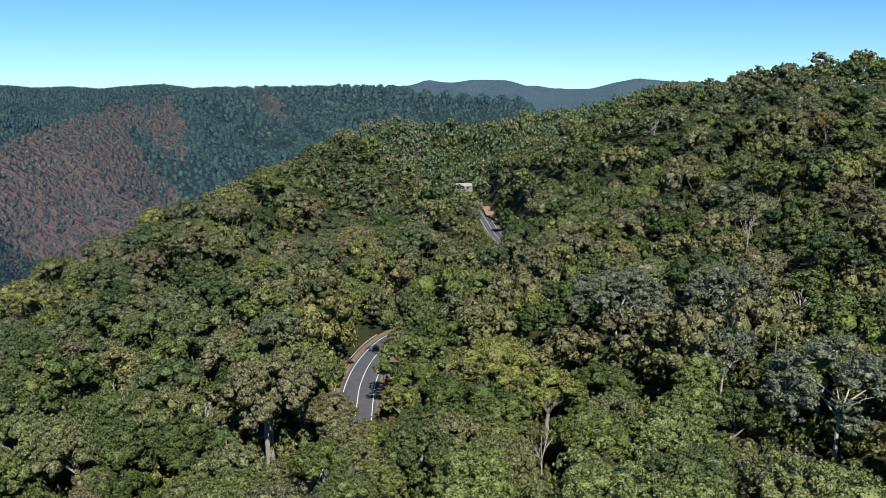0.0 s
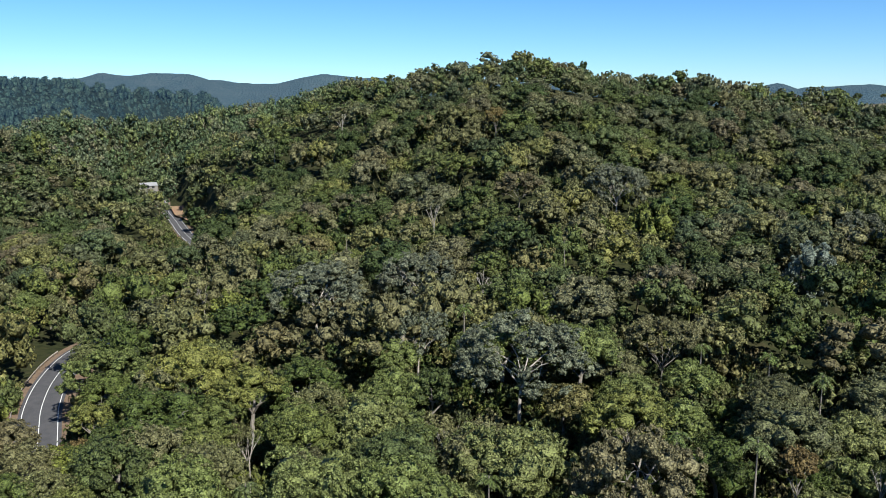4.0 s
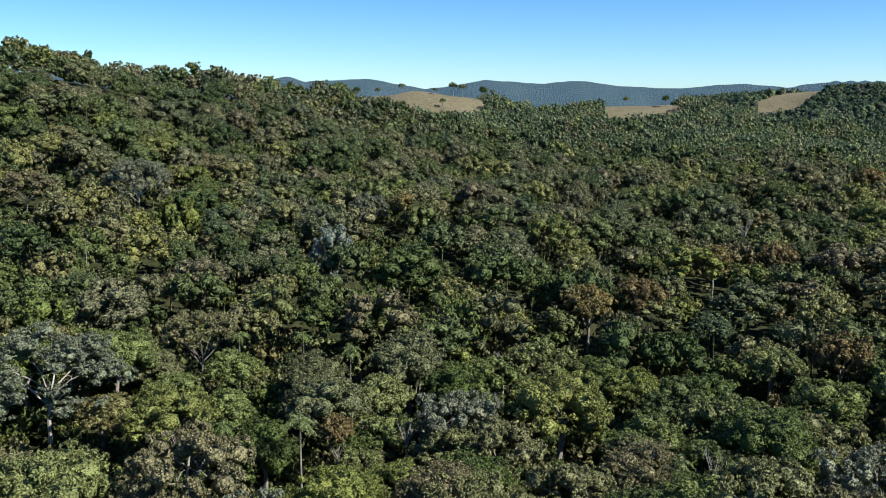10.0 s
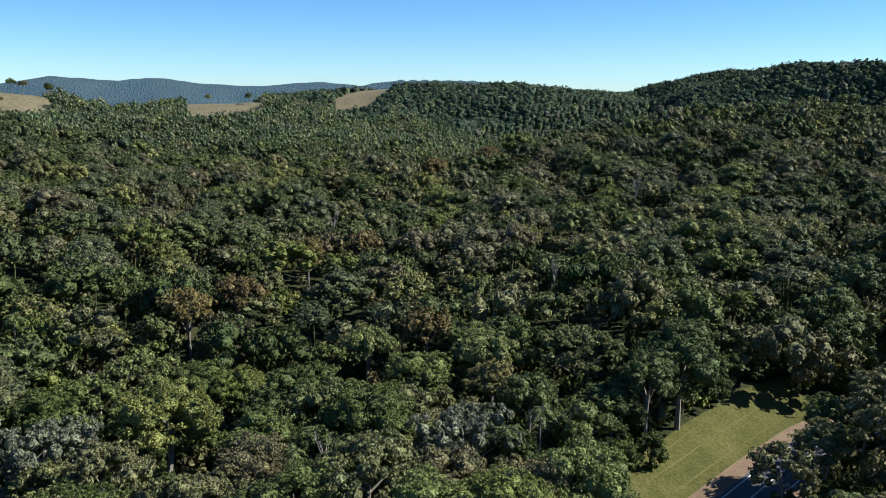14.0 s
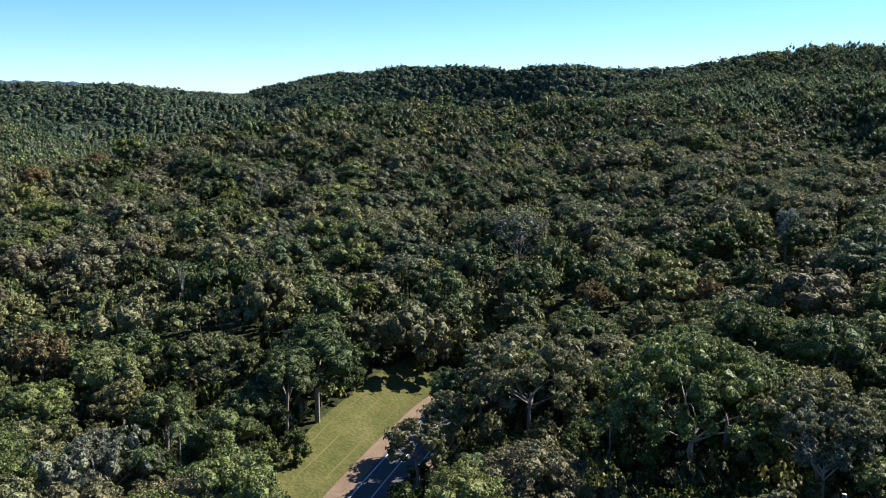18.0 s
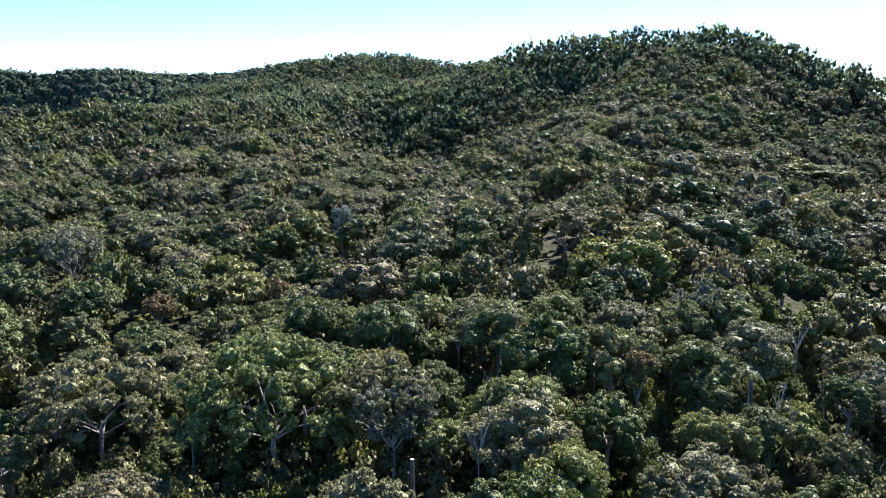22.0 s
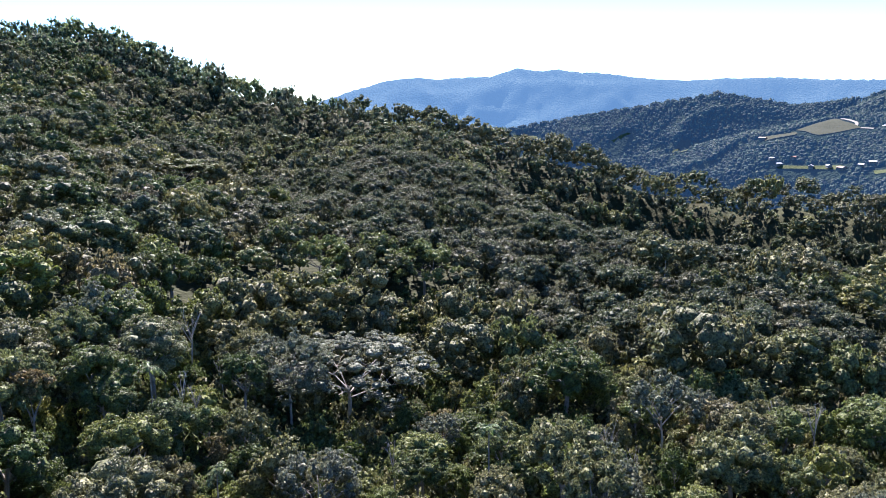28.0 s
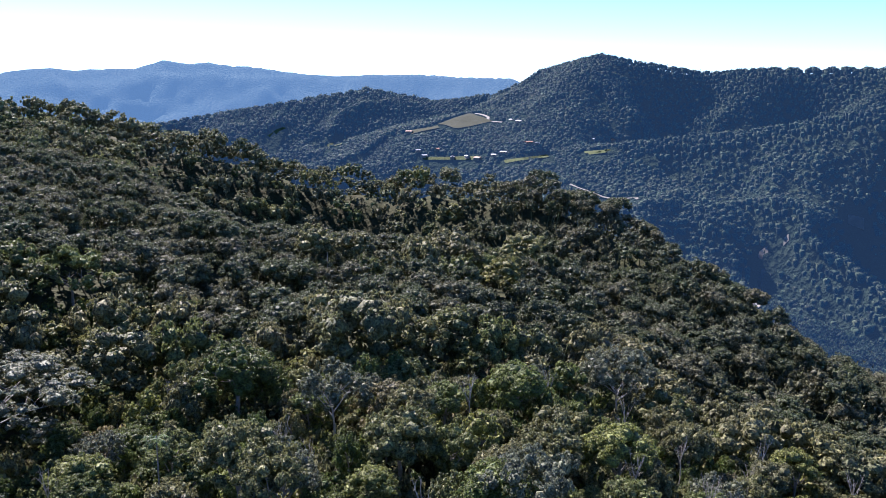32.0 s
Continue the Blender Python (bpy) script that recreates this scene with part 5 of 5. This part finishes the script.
for ok, mat in ((~dry & ~hill & north, M_HAZE_NORTH), (~dry & ~hill & ~north, M_HAZE_BLUE)):
    woods("ridge_forest", "green gum forest on the distant ridges, with blue haze painted in", x[ok], y[ok], 35, HAZE, mat, (4, 9.5), (7, 15), root=7.0, squat=(0.4, 0.66), smooth=True)
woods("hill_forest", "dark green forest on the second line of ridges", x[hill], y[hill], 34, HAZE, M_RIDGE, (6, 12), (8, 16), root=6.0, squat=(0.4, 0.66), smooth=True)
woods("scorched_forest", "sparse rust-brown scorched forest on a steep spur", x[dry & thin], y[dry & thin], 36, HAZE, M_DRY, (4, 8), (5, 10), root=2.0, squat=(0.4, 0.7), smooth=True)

BUSH = [crown_shape(270 + i, 6, 200, 0.085, lobe=(0.3, 0.45), flat=0.6, core=1, tufts=7) for i in range(4)]
x, y = scatter(58, 190, 40, -238, 5.6, 27)
ok = ~open_ground(x, y) & seen(x, y, 9, 0.1, 4)
for ox, oy in ((4, 0), (-4, 0), (0, 4), (0, -4)):
    ok &= ~open_ground(x + ox, y + oy)
woods("undergrowth", "tangled green shrubs and vines under the trees", x[ok], y[ok], 37, BUSH, M_LEAF_FAR, (3, 9), (5.5, 9.5), full=True)


for i, (b, d, tall) in enumerate([(-46.2, 872, 11), (-47.6, 868, 8), (-49.2, 858, 9), (-51.4, 850, 6), (-52.6, 862, 13), (-53.2, 866, 12), (-54.6, 872, 14), (-48.4, 800, 7), (-51.9, 815, 9), (-66.4, 940, 12), (-63.9, 945, 10)]):
    p = away(b, d, 0)
    (SHADE, BROAD, OLIVE)[i % 3].plant((p.x, p.y, float(land(np.array([p.x]), np.array([p.y]))[0])), tall, tall * 0.8, i, i, 0.15, "lone spreading tree on the dry pasture", "pasture trees")

x, y = scatter(NEAR - 4, 470, 40, -238, 4.6, 29)
ok = low_only(x, y) & ~open_ground(x, y) & seen(x, y, 8, 0.0, 5)
woods("undergrowth", "leafy green thicket filling a small clearing", x[ok], y[ok], 39, MID_SMALL, M_LEAF_FAR, (3.5, 8), (4.5, 8), full=True, smooth=True)
x, y = scatter(330, 535, -2.0, -4.4, 4.5, 28)
ok = road_near(x, y)[0] > 7
woods("roadside_scrub", "low green scrub on the slope under the road", x[ok], y[ok], 38, BUSH, M_LEAF_FAR, (2, 5), (4, 7), full=True)

# ---- small things by the road and far off ----


def block(x0, y0, z0, x1, y1, z1):
    v = np.array([(x, y, z) for x in (x0, x1) for y in (y0, y1) for z in (z0, z1)], float)
    f = np.array([(0, 1, 3, 2), (4, 6, 7, 5), (0, 4, 5, 1), (2, 3, 7, 6), (0, 2, 6, 4), (1, 5, 7, 3)])
    return v, f


def part(name, shape, mat, parent, label=""):
    ob = new(name, mesh_of(name, shape[0], shape[1], mat))
    ob.parent = parent
    return tagged(ob, label) if label else ob


M_WALL = surface("painted_wall", [(0.15, 0.14, 0.12), (0.22, 0.21, 0.19)], 0.5, 0.8, 0.3, 0.05)
M_GLASS = surface("dark_window", [(0.02, 0.022, 0.025), (0.03, 0.033, 0.036)], 1.0, 0.15, 0.5, 0.0)
M_WOOD = surface("weathered_wood", [(0.075, 0.068, 0.060), (0.125, 0.115, 0.10)], 2.0, 0.9, 0.2, 0.2)
ROOFS = [M_ROOF, surface("white_roof", [(0.32, 0.32, 0.31), (0.42, 0.42, 0.41)], 0.5, 0.5, 0.4, 0.05), surface("rusty_roof", [(0.22, 0.12, 0.08), (0.33, 0.18, 0.11)], 0.5, 0.7, 0.3, 0.1)]


def small_house(place, long, deep, tall, turn, roof_mat, label, group):
    top = tagged(new("house"), label, "house", group)
    top.matrix_basis = Matrix.Translation(place) @ Matrix.Rotation(turn, 4, "Z")
    part("wall", block(-long / 2, -deep / 2, -2.0, long / 2, deep / 2, tall), M_WALL, top)
    a, b, r, t = long / 2 + 0.5, deep / 2 + 0.6, tall + deep * 0.22, 0.15
    v = np.array([(-a, -b, tall - 0.2), (a, -b, tall - 0.2), (a, 0, r), (-a, 0, r), (a, b, tall - 0.2), (-a, b, tall - 0.2)], float)
    v = np.concatenate([v, v - np.array([0, 0, t])])
    f = np.array([(0, 1, 2, 3), (3, 2, 4, 5), (9, 8, 7, 6), (11, 10, 8, 9), (0, 6, 7, 1), (5, 4, 10, 11), (1, 7, 8, 2), (2, 8, 10, 4), (0, 3, 9, 6), (3, 5, 11, 9)])
    part("roof", (v, f), roof_mat, top)
    for k in range(3):
        x0 = -long * 0.38 + k * long * 0.28
        for side in (-1, 1):
            part("window", block(x0, side * deep / 2 - 0.04, tall * 0.4, x0 + long * 0.14, side * deep / 2 + 0.04, tall * 0.8), M_GLASS, top)
    return top


home = on_land(-1.3, -5.6, 500, 760)
small_house(home + Vector((0, 0, 1.0)), 13, 8, 3.2, 0.3, M_ROOF, "low house with a pale sheet-metal roof among trees", "")
VILLAGE = [(-194.8, -4.09), (-195.2, -4.47), (-196.1, -4.01), (-197.1, -4.57), (-198.1, -4.48), (-198.8, -4.55), (-199.9, -4.35), (-200.5, -4.20), (-202.2, -3.50), (-202.7, -3.53),
           (-206.4, -3.26), (-207.7, -3.20), (-201.0, -1.99), (-201.5, -2.06), (-194.2, -2.82)]
for i, (b, e) in enumerate(VILLAGE):
    small_house(on_land(b, e, 1100, 2300) + Vector((0, 0, 2.5)), 9 + 2.5 * (i % 3), 6.5 + i % 2, 3.0, 0.4 * i, ROOFS[i % 3], "small village house with a " + ("grey metal", "white", "rusty red")[i % 3] + " roof", "village houses")


def track(name, label, points, wide, mat, d0, d1):
    line = smooth_line([on_land(b, e, d0, d1) for b, e in points], 4.0)
    return tagged(draped(name, line, -wide / 2, wide / 2, 1.2, mat, 3), label, "track", kind="structure")


M_GRAVEL = surface("pale_gravel", [(0.16, 0.15, 0.135), (0.24, 0.225, 0.20)], 0.1, 0.95, 0.1, 0.2)
for pts, wide in TRACKS:
    track("mountain_road", "pale bend of a road cut into the valley side", pts, wide, M_GRAVEL, 900, 2300)

# steel guard rail on the outside of the bend
bend = stretch(3.0, 7.5, 176, 226)
rail = tagged(new("guard_rail"), "rusty steel guard rail on short posts at the road bend", "guard rail")
side_of = []
for i, p in enumerate(bend):
    t = bend[min(i + 1, len(bend) - 1)] - bend[max(i - 1, 0)]
    side_of.append(p + Vector((t.y, -t.x, 0)).normalized() * 5.2)
beam_v, beam_f = [], []
for i, p in enumerate(side_of):
    for dz in (0.45, 0.58, 0.66, 0.79):
        beam_v.append((p.x + (0.06 if dz in (0.58, 0.66) else 0.0), p.y, p.z + dz))
    if i:
        k = 4 * i
        beam_f += [(k - 4 + j, k - 3 + j, k + 1 + j, k + j) for j in range(3)]
    part("post", block(p.x - 0.08, p.y - 0.08, p.z - 0.5, p.x + 0.08, p.y + 0.08, p.z + 0.75), M_WOOD, rail)
part("beam", (np.array(beam_v), np.array(beam_f)), M_STEEL, rail)

# a straight grey pole among the trees by the road
pp, _ = canopy_spot(-131.1, -23.7, 13)
pole = tagged(new("wooden_pole"), "straight weathered grey wooden pole between trees", "pole")
pole.location = pp
part("shaft", tube([Vector((0, 0, -1)), Vector((0, 0, 6)), Vector((0, 0, 13))], [0.32, 0.29, 0.26], 10), M_WOOD, pole)
part("cap", tube([Vector((0, 0, 13)), Vector((0, 0, 13.12))], [0.28, 0.05], 10), M_STEEL, pole)
